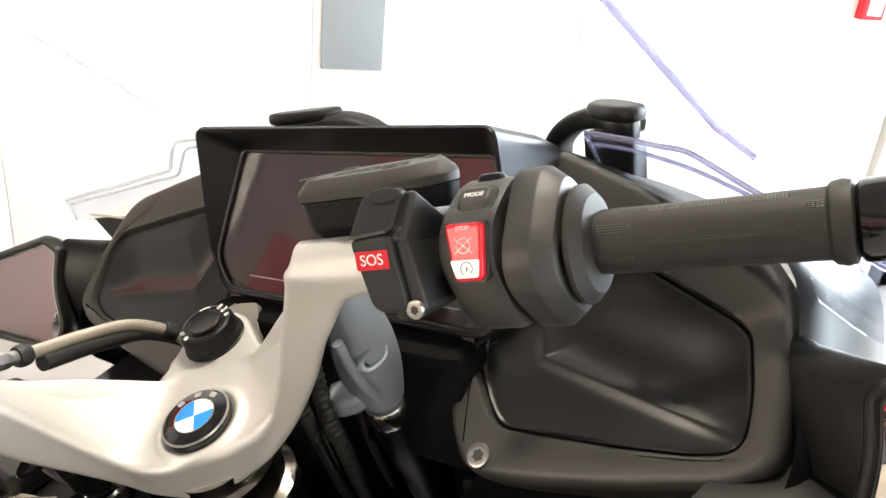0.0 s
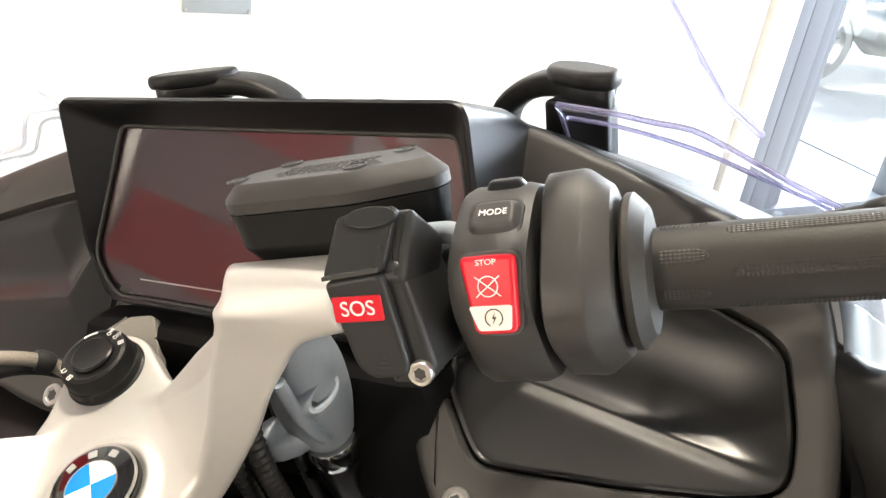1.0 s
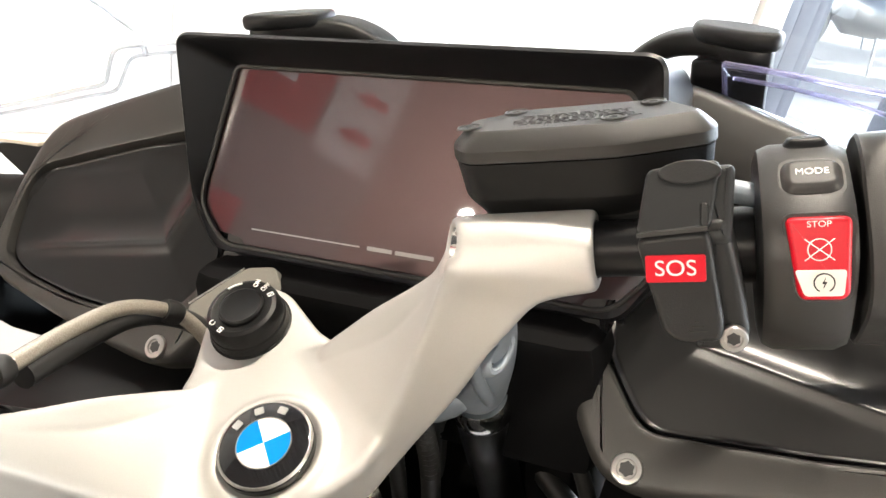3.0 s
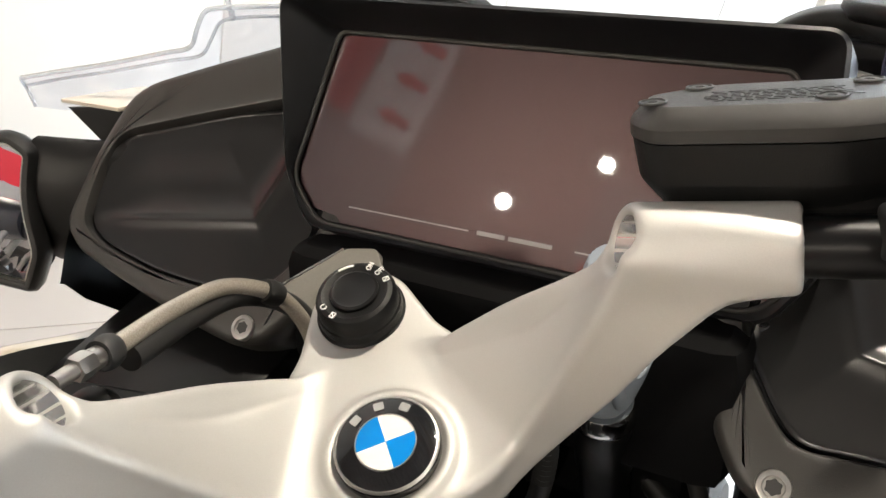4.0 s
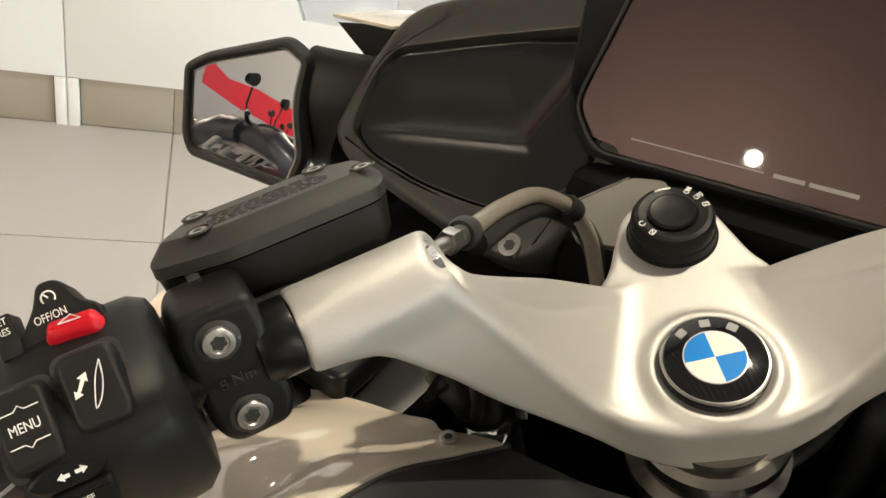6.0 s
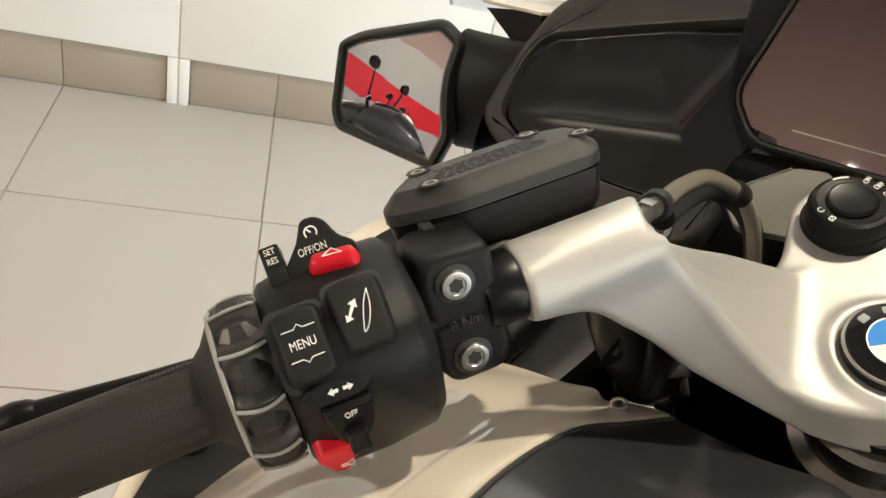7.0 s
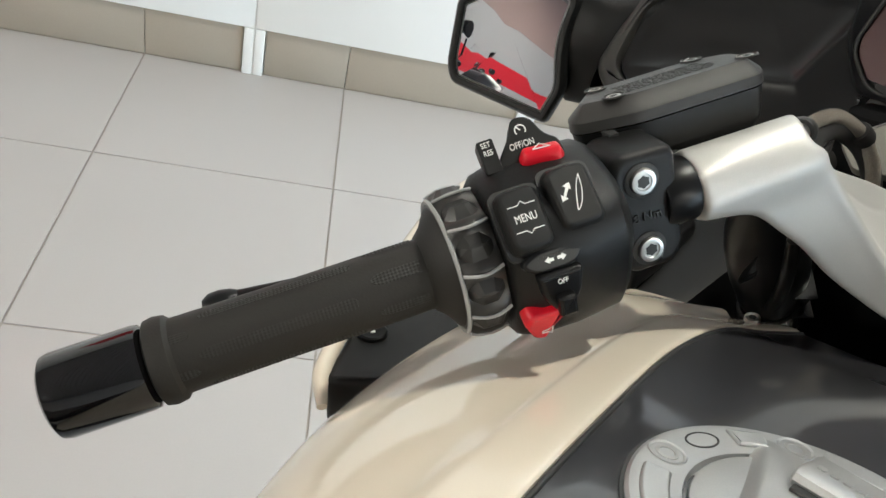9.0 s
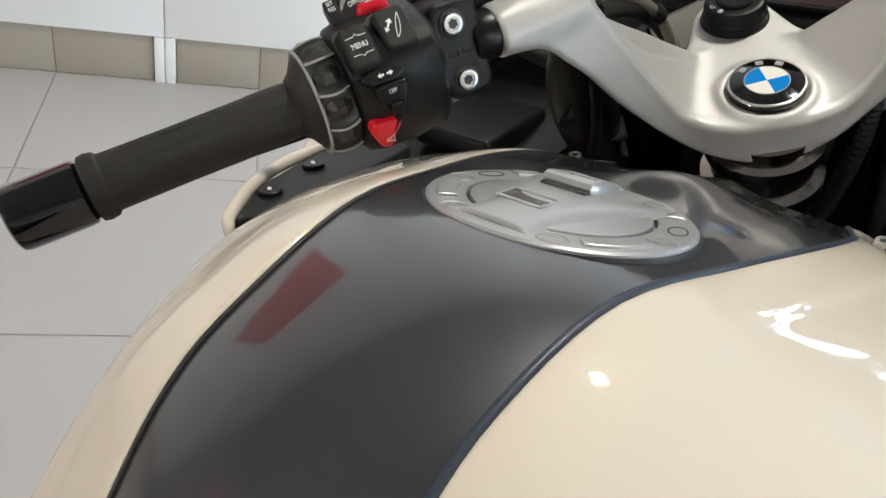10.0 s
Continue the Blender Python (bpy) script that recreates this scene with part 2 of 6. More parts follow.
def plane_of(points):
    """The pose of a plane through points (first: origin, then towards x, then towards y) and their 2D places in it."""
    o = V(points[0])
    x = (V(points[1]) - o).normalized()
    z = x.cross(V(points[2]) - o).normalized()
    y = z.cross(x)
    m = axes(o, x, y, z)
    return m, [((m.inverted() @ V(p)).to_2d()) for p in points]


def finish(ob, sharp=35):
    me = ob.data
    me.polygons.foreach_set("use_smooth", [True] * len(me.polygons))
    me.set_sharp_from_angle(angle=radians(sharp))


def whole(name, bm, mat, label="", category="", group="", kind="", sharp=35):
    """A top-level thing of one mesh, in world metres."""
    bmesh.ops.recalc_face_normals(bm, faces=bm.faces)
    me = bpy.data.meshes.new(name)
    bm.to_mesh(me)
    bm.free()
    me.materials.append(mat)
    ob = new(name, me)
    finish(ob, sharp)
    return tagged(ob, label, category, group, kind)


# the motorcycle's frames: STEER turns with the fork, BODY with the fairing; their unit is 1.15 m
UNIT = 1.15
ORIGIN = V((-0.015, 0.4646, 1.0623))
BASE = V((0.0, 0.35, 0.0))
sx, sy, sz = V((0.8986976, -0.19295566, 0.39384101)), V((0.12259585, 0.97274268, 0.1968297)), V((-0.42108536, -0.12860711, 0.89785708))
bx, by = V((0.60, -0.763, 0.243)).normalized(), V((0.763, 0.60, 0)).normalized()
bz = bx.cross(by)
STEER = axes(ORIGIN, sx, sy, sz) @ Matrix.Scale(UNIT, 4)
BODY = axes(ORIGIN, bx, by, bz) @ Matrix.Scale(UNIT, 4)


def bar_axes(side):
    """Along the handlebar: x outwards, y rearwards, z up."""
    d = V((side * 0.256, -0.13, 0.031)).normalized()
    b = (V((0, 0, 1)) - d * d.z).normalized()
    a = b.cross(d)
    if a.y > 0:
        a = -a
    return STEER @ axes((side * 0.096, 0.002, 0.081), d, a, b)


LEFT, RIGHT = bar_axes(-1), bar_axes(1)
motorcycle = new("motorcycle")
motorcycle.location = BASE
tagged(motorcycle, "touring motorcycle in pearl champagne and black on its side stand", "motorcycle")


def part(name, bm, mat, parent=None, label="", m=None, sharp=35, sub=0):
    """Link a bmesh, made in the frame m, as one mesh under a thing or a part."""
    bm.transform(Matrix.Translation(-BASE) @ (m if m is not None else Matrix.Identity(4)))
    bmesh.ops.recalc_face_normals(bm, faces=bm.faces)
    me = bpy.data.meshes.new(name)
    bm.to_mesh(me)
    bm.free()
    me.materials.append(mat)
    ob = new(name, me)
    ob.parent = parent or motorcycle
    finish(ob, sharp)
    if sub:
        s = ob.modifiers.new("subdivision", "SUBSURF")
        s.levels = s.render_levels = sub
    return tagged(ob, label)


def lettering(text, size, m, mat, parent, label="", depth=0.0002, name="lettering", squeeze=1.0, bold=0.0):
    """Words in the built-in font, centred on m, reading along its x."""
    cu = bpy.data.curves.new(name, "FONT")
    cu.body, cu.size, cu.align_x, cu.align_y, cu.extrude = text, 1.0, "CENTER", "CENTER", depth / size
    cu.offset = bold
    tmp = new(name + "_shape", cu)
    bpy.context.view_layer.update()
    me = bpy.data.meshes.new_from_object(tmp.evaluated_get(bpy.context.evaluated_depsgraph_get()))
    bm = bmesh.new()
    bm.from_mesh(me)
    bpy.data.objects.remove(tmp)
    bpy.data.meshes.remove(me)
    bpy.data.curves.remove(cu)
    bm.transform(m @ Matrix.Diagonal((size * squeeze, size, size, 1)))
    return part(name, bm, mat, parent, label)


def ease(t):
    t = max(0.0, min(1.0, t))
    return t * t * (3 - 2 * t)


def on_bar(u, theta, r):
    """A pose on a round surface about the handlebar: x outwards along the bar, y rearwards round it, z off the surface."""
    s, c = math.sin(radians(theta)), math.cos(radians(theta))
    return axes((u, r * s, r * c), (1, 0, 0), (0, c, -s), (0, s, c))


def rect(w, h, r, n=4):
    return fillet([(-w / 2, -h / 2), (w / 2, -h / 2), (w / 2, h / 2), (-w / 2, h / 2)], r, n)


def superellipse(cy, cz, ry, rz, e=2.6, n=40):
    out = []
    for i in range(n):
        a = 2 * math.pi * i / n
        s, c = math.sin(a), math.cos(a)
        out.append((cy + ry * math.copysign(abs(s) ** (2 / e), s), cz + rz * math.copysign(abs(c) ** (2 / e), c)))
    return out


def torx_bolt(name, m, r, parent, mat=None, label="steel bolt with a star recess"):
    """A pan-head bolt with a six-lobed recess, off the surface along z."""
    b = part(name, revolve([(0, r), (r * 0.46, r), (r * 0.58, r * 0.93), (r * 0.60, r * 0.84), (r * 0.60, r * 0.64), (r * 0.50, r * 0.58), (r * 0.50, 0.001 * r)], 32,
             axes((0, 0, 0), (0, 0, 1), (1, 0, 0), (0, 1, 0))), mat or steel, parent, label, m)
    star = [(r * (0.54 if i % 2 else 0.40) * math.cos(math.pi * i / 6), r * (0.54 if i % 2 else 0.40) * math.sin(math.pi * i / 6)) for i in range(12)]
    # flat dark star: the recess's shade as colour, not cut in
    part("recess", prism(fillet(star, r * 0.1, 2), r * 0.4, r * 0.515), dark_print_and_shade, b, "dark star recess", m)
    return b

# ---- the showroom ----
WALL_Y, EAST, WEST, SOUTH, TOP = 2.447, 5.2, -5.5, -5.6, 3.4


def slab(name, lo, hi, mat, label, bev=0.0):
    return whole(name, box(lo, hi, bev), mat, label, kind="structure")


floor = slab("floor", (WEST, SOUTH, -0.12), (EAST, WALL_Y + 0.06, -0.003), grout, "pale grey tiled showroom floor")
slab("wall_west", (WEST - 0.2, SOUTH, 0), (WEST, WALL_Y, TOP), grey_wall, "plain grey wall")
ceil_bm = box((WEST, SOUTH, TOP), (EAST, WALL_Y + 0.2, TOP + 0.15))
for k in range(int((EAST - WEST) / 0.16)):
    x = WEST + 0.05 + 0.16 * k
    loft([[V((x, y, TOP)), V((x + 0.02, y, TOP - 0.035)), V((x + 0.08, y, TOP - 0.035)), V((x + 0.10, y, TOP))] for y in (SOUTH + 0.01, WALL_Y)], bm=ceil_bm)
whole("ceiling", ceil_bm, ceiling_mat, "grey ribbed sheet ceiling", kind="structure", sharp=20)
# north wall: core behind the panels, up to the glazed door
slab("wall_north", (WEST, WALL_Y + 0.05, 0), (2.47, WALL_Y + 0.25, TOP), wall_white, "white panelled wall")
slab("door_jamb", (2.474, WALL_Y - 0.004, 0), (2.612, WALL_Y + 0.2, 2.7), beige_paint, "pale beige door jamb", 0.004)
slab("wall_north_head", (2.47, WALL_Y + 0.05, 2.7), (EAST, WALL_Y + 0.25, TOP), wall_white, "white wall above the glazing")
slab("wall_south", (WEST, SOUTH - 0.2, 0), (EAST, SOUTH, TOP), grey_wall, "plain grey wall behind the parked motorcycles")
slab("wall_east_head", (EAST, SOUTH, 2.8), (EAST + 0.2, WALL_Y, TOP), wall_white, "white wall above the glazing")
slab("wall_east_sill", (EAST, SOUTH, 0), (EAST + 0.2, WALL_Y, 0.25), wall_white, "low white wall under the glazing")

# wall panels with shadow gaps, and a tiled skirting between their feet
seams = [-5.49, -4.92, -4.05, -3.19, -2.32, -1.455, -0.592, 0.283, 1.14, 2.0, 2.44]
for a, b in zip(seams, seams[1:]):
    p = whole("panel", box((a + 0.0022, WALL_Y, 0.152), (b - 0.0022, WALL_Y + 0.045, TOP - 0.01), 0.0015), wall_white)
    p.parent = bpy.data.objects["wall_north"]
    cuts = [a + 0.033] + [c for c in (-0.307 + 0.603 * k for k in range(-9, 6)) if a + 0.05 < c < b - 0.05] + [b - 0.033]
    for c0, c1 in zip(cuts, cuts[1:]):
        s = whole("skirting_tile", box((c0 + 0.001, WALL_Y + 0.012, 0.0), (c1 - 0.001, WALL_Y + 0.048, 0.149), 0.001), skirting)
        s.parent = bpy.data.objects["wall_north"]
    fill = whole("seam_strip", box((b - 0.0022, WALL_Y + 0.006, 0.0), (b + 0.0022, WALL_Y + 0.045, TOP - 0.01)), wall_white)
    fill.parent = bpy.data.objects["wall_north"]
    for x0, x1 in ((a + 0.0022, a + 0.031), (b - 0.031, b - 0.0022)):
        q = whole("post_foot", box((x0, WALL_Y, 0.0), (x1, WALL_Y + 0.045, 0.150), 0.0015), wall_white)
        q.parent = bpy.data.objects["wall_north"]

red = whole("red_panel", box((-2.1, WALL_Y - 0.010, 1.35), (-1.0, WALL_Y - 0.001, 1.95), 0.002), red_paint)
red.parent = bpy.data.objects["wall_north"]

# small plate and fire call point on the wall
plate = whole("notice_plate", box((0.31, WALL_Y - 0.012, 0.857), (0.496, WALL_Y - 0.001, 1.28), 0.002), grey_paint, "plain grey notice plate screwed to the white wall", "plate")
for x, z in ((0.318, 0.865), (0.488, 0.865), (0.318, 1.272), (0.488, 1.272)):
    s = whole("screw", revolve([(0, 0.004), (0.002, 0.004), (0.003, 0.002), (0.003, 0.0)], 12, axes((x, WALL_Y - 0.012, z), (0, -1, 0), (1, 0, 0), (0, 0, 1))), steel)
    s.parent = plate
call = new("fire_call_point")
call.location = (2.21, WALL_Y, 1.14)
tagged(call, "red fire alarm call point on the white wall", "fire alarm")
for nm, lo, hi, mt in (("case", (-0.045, -0.04, -0.045), (0.045, -0.001, 0.075), red_paint), ("face", (-0.03, -0.044, -0.03), (0.03, -0.0405, 0.03), white_print)):
    o = whole(nm, box(lo, hi, 0.004), mt)
    o.parent = call

# glazed door and windows: posts, rails and panes
def window(name, posts, rails, panes, label):
    w = new(name)
    tagged(w, label, kind="structure")
    for lo, hi in posts:
        whole("post", box(lo, hi, 0.004), alu).parent = w
    for lo, hi in rails:
        whole("rail", box(lo, hi, 0.004), alu).parent = w
    for lo, hi in panes:
        p = whole("pane", box(lo, hi), glass)
        p.parent = w
        p.visible_shadow = False
    return w


y0, y1 = WALL_Y + 0.02, WALL_Y + 0.12
xs = [2.70, 3.62, 4.44]
window("window_1", [((2.625, y0 - 0.005, 0), (2.697, y1, 2.7)), ((2.703, y0, 0), (2.80, y1, 2.7)), ((2.806, y0 + 0.008, 0.0), (2.862, y1, 2.7)), ((2.868, y0 + 0.03, 0.07), (2.915, y1 - 0.01, 2.62))] + [((x, y0, 0), (x + 0.09, y1, 2.7)) for x in xs[1:]] + [((5.11, y0, 0), (5.2, y1, 2.7))],
       [((2.5, y0, 2.62), (5.2, y1, 2.7)), ((2.5, y0, 0.0), (5.2, y1, 0.07))],
       [((a + (0.22 if a < 2.8 else 0.09), y0 + 0.04, 0.07), (b, y0 + 0.046, 2.62)) for a, b in zip(xs, xs[1:] + [5.11])], "glazed showroom front with grey aluminium frames")
ys = [-5.5, -3.5, -1.5, 0.4]
window("window_2", [((EAST + 0.02, y, 0.25), (EAST + 0.12, y + 0.08, 2.8)) for y in ys + [2.3]],
       [((EAST + 0.02, -5.5, 0.25), (EAST + 0.12, 2.38, 0.31)), ((EAST + 0.02, -5.5, 2.74), (EAST + 0.12, 2.38, 2.8))],
       [((EAST + 0.06, a + 0.08, 0.31), (EAST + 0.066, b, 2.74)) for a, b in zip(ys, ys[1:] + [2.3])], "tall showroom side windows in grey aluminium")

# floor tiles, laid on the grout
tile = 0.603
tile_mesh = None
for i in range(-9, 10):
    for j in range(-13, 2):
        x0, yy = -0.307 + tile * i, 1.918 - tile + tile * (j + 1)
        lo, hi = (max(x0 + 0.0021, WEST), max(yy + 0.0021, SOUTH)), (min(x0 + tile - 0.0021, EAST), min(yy + tile - 0.0021, WALL_Y + 0.01))
        if hi[0] - lo[0] < 0.02 or hi[1] - lo[1] < 0.02:
            continue
        bm = prism([(lo[0], lo[1]), (hi[0], lo[1]), (hi[0], hi[1]), (lo[0], hi[1])], -0.003, 0.0, 0.0008, steps=1, bottom=False)
        t = whole("tile", bm, tile_mat)
        t.parent = floor

# red and white graphics on the west wall: a band, a banner with arrows, red fields
g = new("wall_graphic")
g.location = (WEST, 0, 0)
tagged(g, "red band and white arrow banner on the west wall", "wall graphic", kind="structure")


def flat(name, pts, mat, off=0.006):
    """A thin plate on the west wall, by (y, z)."""
    o = whole(name, prism(pts, 0, off, 0, axes((0, 0, 0), (0, 1, 0), (0, 0, 1), (1, 0, 0))), mat)
    o.parent = g
    return o


flat("red_band", [(-5.5, 1.26), (-1.5, 1.26), (-1.5, 1.66), (-5.5, 1.66)], red_paint)
flat("grey_field", [(-5.5, 2.4), (0.1, 2.4), (0.1, 3.39), (-5.5, 3.39)], taupe)
flat("taupe_field", [(-1.4, 0.2), (0.05, 0.2), (0.05, 2.39), (-1.4, 2.39)], taupe)
flat("red_field", [(0.64, 1.75), (1.5, 1.75), (1.5, 2.5), (0.64, 2.5)], red_paint)
flat("red_field", [(0.85, 0.55), (1.9, 0.55), (1.9, 1.1), (0.85, 1.1)], red_paint)
flat("white_banner", [(0.12, 1.66), (0.60, 1.66), (0.60, 3.2), (0.12, 3.2)], wall_white, 0.012)
for k in range(4):
    z = 1.82 + 0.30 * k
    flat("arrow", [(0.20, z + 0.03), (0.34, z + 0.03), (0.34, z), (0.47, z + 0.07), (0.34, z + 0.14), (0.34, z + 0.11), (0.20, z + 0.11)], red_paint, 0.016)
flat("arrow", [(0.9, 2.05), (1.2, 2.05), (1.2, 1.98), (1.36, 2.12), (1.2, 2.26), (1.2, 2.19), (0.9, 2.19)], wall_white, 0.012)

# ceiling spots: housing and lens, with a lamp in each
spot = new("ceiling_spot")
tagged(spot, "round white ceiling spotlight, lit", "ceiling light", "ceiling spots")
whole("housing", revolve([(0, 0.09), (0.05, 0.09), (0.06, 0.08), (0.06, 0.055)], 28, axes((0, 0, 0), (0, 0, -1), (1, 0, 0), (0, -1, 0))), wall_white).parent = spot
whole("lens", revolve([(0.052, 0.0), (0.052, 0.054), (0.056, 0.05), (0.058, 0.0)], 28, axes((0, 0, 0), (0, 0, -1), (1, 0, 0), (0, -1, 0))), lamp_glow).parent = spot
# the last three are unseen, added to brighten the room behind
SPOTS = [(0.30, 0.95), (2.2, -3.8), (-3.8, -3.2), (4.2, -4.4)]
for i, (x, y) in enumerate(SPOTS):
    m = pose(x, y, TOP - 0.036)
    if i == 0:
        spot.matrix_basis = m
    else:
        copy_thing(spot, m)
    lamp("spot_light", "AREA", look((x, y, TOP - 0.110), (x, y, 0)), 56 if i == 0 else 95, (1.0, 0.86, 0.68), 0.10)
# spotlights on rods, turned to the motorcycle
for x, y, z in ((-4.6, -0.51, 1.655), (-4.6, -1.02, 2.215)):
    ps = new("pendant_spot")
    ps.location = (x, y, TOP)
    tagged(ps, "round spotlight on a rod from the ceiling, lit", "spotlight", "pendant spots")
    aim = look((0, 0, z - TOP), (-x, 0.6 - y, 1.1 - TOP))
    whole("rod", tube([(0, 0, -0.001), (0, 0, z - TOP + 0.05)], 0.008, 10), alu).parent = ps
    o = whole("housing", revolve([(0.09, 0.001), (0.09, 0.05), (-0.02, 0.065), (-0.03, 0.062), (-0.028, 0.055), (0.0, 0.05)], 28, aim @ axes((0, 0, 0), (0, 0, 1), (1, 0, 0), (0, 1, 0)), cap=False), alu)
    o.parent = ps
    lamp("pendant_light", "AREA", look(V((x, y, z)) + (V((0, 0.6, 1.1)) - V((x, y, z))).normalized() * 0.034, (0, 0.6, 1.1)), 38, (1.0, 0.86, 0.68), 0.06)
    o = whole("lens", revolve([(-0.024, 0.001), (-0.024, 0.054), (-0.02, 0.054)], 28, aim @ axes((0, 0, 0), (0, 0, 1), (1, 0, 0), (0, 1, 0))), lamp_glow)
    o.parent = ps

# outside
whole("ground", box((-40, WALL_Y + 0.27, -0.15), (60, 60, -0.03)), paving, "pale paved forecourt", kind="structure")
# self-lit white boards, added in place of the bright distance
whole("backdrop", box((-12, 16, -0.03), (30, 16.1, 9)), backdrop_glow, "glowing white board in place of the bright distance", kind="structure")
whole("backdrop_side", box((18, -14, -0.03), (18.1, 15.9, 9)), backdrop_glow, "glowing white board in place of the bright distance", kind="structure")
whole("ground_side", box((EAST + 0.21, -40, -0.15), (60, WALL_Y + 0.265, -0.03)), paving, "pale paved forecourt", kind="structure")


# motorcycles parked in a row behind, seen only in the mirror
def parked_motorcycle(m, body_mat, label, dark=None):
    top = new("parked_motorcycle")
    tagged(top, label, "motorcycle", "parked motorcycles")

    def p(name, bm, mat, parent=None, lab=""):
        # dark: pale material for the dark parts, sun glare put in as colour
        mat = dark if dark and mat in (satin_black, plastic_smooth, rubber, tyre_rubber) else mat
        o = whole(name, bm, mat, lab)
        o.parent = parent or top
        return o
    for y in (0.72, -0.72):
        ring = axes((0, y, 0.31), (1, 0, 0), (0, 1, 0), (0, 0, 1))
        w = p("wheel", revolve([(-0.06, 0.22), (-0.06, 0.27), (-0.03, 0.305), (0, 0.309), (0.03, 0.305), (0.06, 0.27), (0.06, 0.22)], 40, ring, cap=False), tyre_rubber)
        p("rim", revolve([(-0.05, 0.22), (-0.03, 0.2), (0.03, 0.2), (0.05, 0.22)], 40, ring, cap=False), satin_black, w)
        for k in range(5):
            a = 2 * math.pi * k / 5
            p("spoke", tube([(0, y, 0.31), (0, y + 0.21 * math.sin(a), 0.31 + 0.21 * math.cos(a))], 0.014, 8), satin_black, w)
    def hull(rows):
        return loft([[V((hw * math.sin(2 * math.pi * i / 20), y, zc + hh * math.cos(2 * math.pi * i / 20))) for i in range(20)] for y, hw, zc, hh in rows])
    p("engine", hull([(0.42, 0.10, 0.50, 0.12), (0.25, 0.19, 0.46, 0.20), (0.0, 0.2, 0.45, 0.2), (-0.3, 0.13, 0.45, 0.16), (-0.5, 0.06, 0.42, 0.08)]), satin_black)
    p("tank", hull([(0.38, 0.07, 0.88, 0.06), (0.3, 0.14, 0.92, 0.1), (0.12, 0.17, 0.92, 0.13), (-0.05, 0.11, 0.86, 0.1)]), body_mat)
    p("seat", hull([(-0.02, 0.08, 0.82, 0.05), (-0.2, 0.14, 0.8, 0.06), (-0.55, 0.13, 0.84, 0.05), (-0.85, 0.07, 0.87, 0.04)]), rubber)
    p("front_cowl", hull([(0.36, 0.14, 0.92, 0.1), (0.55, 0.16, 0.88, 0.13), (0.72, 0.1, 0.82, 0.1), (0.8, 0.04, 0.78, 0.05)]), body_mat)
    p("headlight", revolve([(0, 0.07), (0.02, 0.068), (0.04, 0.05), (0.045, 0.001)], 24, axes((0, 0.76, 0.84), (0, 1, 0), (1, 0, 0), (0, 0, 1))), mirror_glass)
    p("windscreen", loft([[V((0.16 * t, 0.52 - 0.1 * abs(t) - 0.16 * f, 0.98 + 0.26 * f)) for t in [i / 5 for i in range(-5, 6)]] for f in (0, 0.5, 1)], closed=False), clear)
    p("handlebar", tube(smooth_line([(-0.37, 0.2, 1.04), (-0.2, 0.3, 1.06), (0, 0.36, 1.0), (0.2, 0.3, 1.06), (0.37, 0.2, 1.04)], 6), 0.013, 10), plastic_smooth)
    for s in (-1, 1):
        p("fork_leg", tube([(s * 0.09, 0.4, 0.92), (s * 0.09, 0.72, 0.31)], 0.024, 12), steel)
        p("swingarm", tube([(s * 0.09, -0.2, 0.4), (s * 0.09, -0.72, 0.31)], 0.028, 10), satin_black)
        mrr = p("wing_mirror", tube([(s * 0.22, 0.3, 1.06), (s * 0.26, 0.3, 1.2)], 0.006, 8), plastic_smooth)
        p("head", revolve([(0, 0.001), (0, 0.055), (0.03, 0.045), (0.035, 0.001)], 20, axes((s * 0.29, 0.29, 1.24), (0, 1, 0), (1, 0, 0), (0, 0, 0.7))), plastic_smooth, mrr)
    p("stand", tube([(-0.1, 0.0, 0.3), (-0.24, 0.05, 0.002)], 0.012, 8), satin_black)
    top.matrix_basis = m
    return top


bike = parked_motorcycle(pose(-1.8, -0.55, 0, 0, 0, 60), satin_black, "parked black motorcycle with a small windscreen")
parked_motorcycle(pose(-3.2, -1.75, 0, 0, 0, 60), red_paint, "parked red motorcycle with a small windscreen")
copy_thing(bike, pose(-4.2, -2.7, 0, 0, 0, 62))
# outside the glazed front, coloured pale to imitate wash-out by sun glare
pale = parked_motorcycle(pose(6.1, 4.5, -0.03, 0, 0, 75), wall_white, "parked motorcycle coloured white and silver to imitate sun glare", steel)
copy_thing(pale, pose(7.0, 5.3, -0.03, 0, 0, 80))
whole("drain_channel", box((4.12, 2.78, -0.03), (4.21, 3.9, -0.022), 0.002), alu, "grey drain channel in the paving", kind="structure")

# ---- fork bridge and what it carries ----
SL_O, SL_D = V((96, 2, 81)), V((0.256, -0.13, 0.031)).normalized()
SL_B = (V((0, 0, 1)) - SL_D * SL_D.z).normalized()
SL_A = SL_D.cross(SL_B)
SL_A = SL_A if SL_A.y < 0 else -SL_A
UPZ = axes((0, 0, 0), (0, 0, 1), (1, 0, 0), (0, 1, 0))


def soft_min(a, b, k):
    h = np.maximum(k - np.abs(a - b), 0) / k
    return np.minimum(a, b) - h * h * k * 0.25


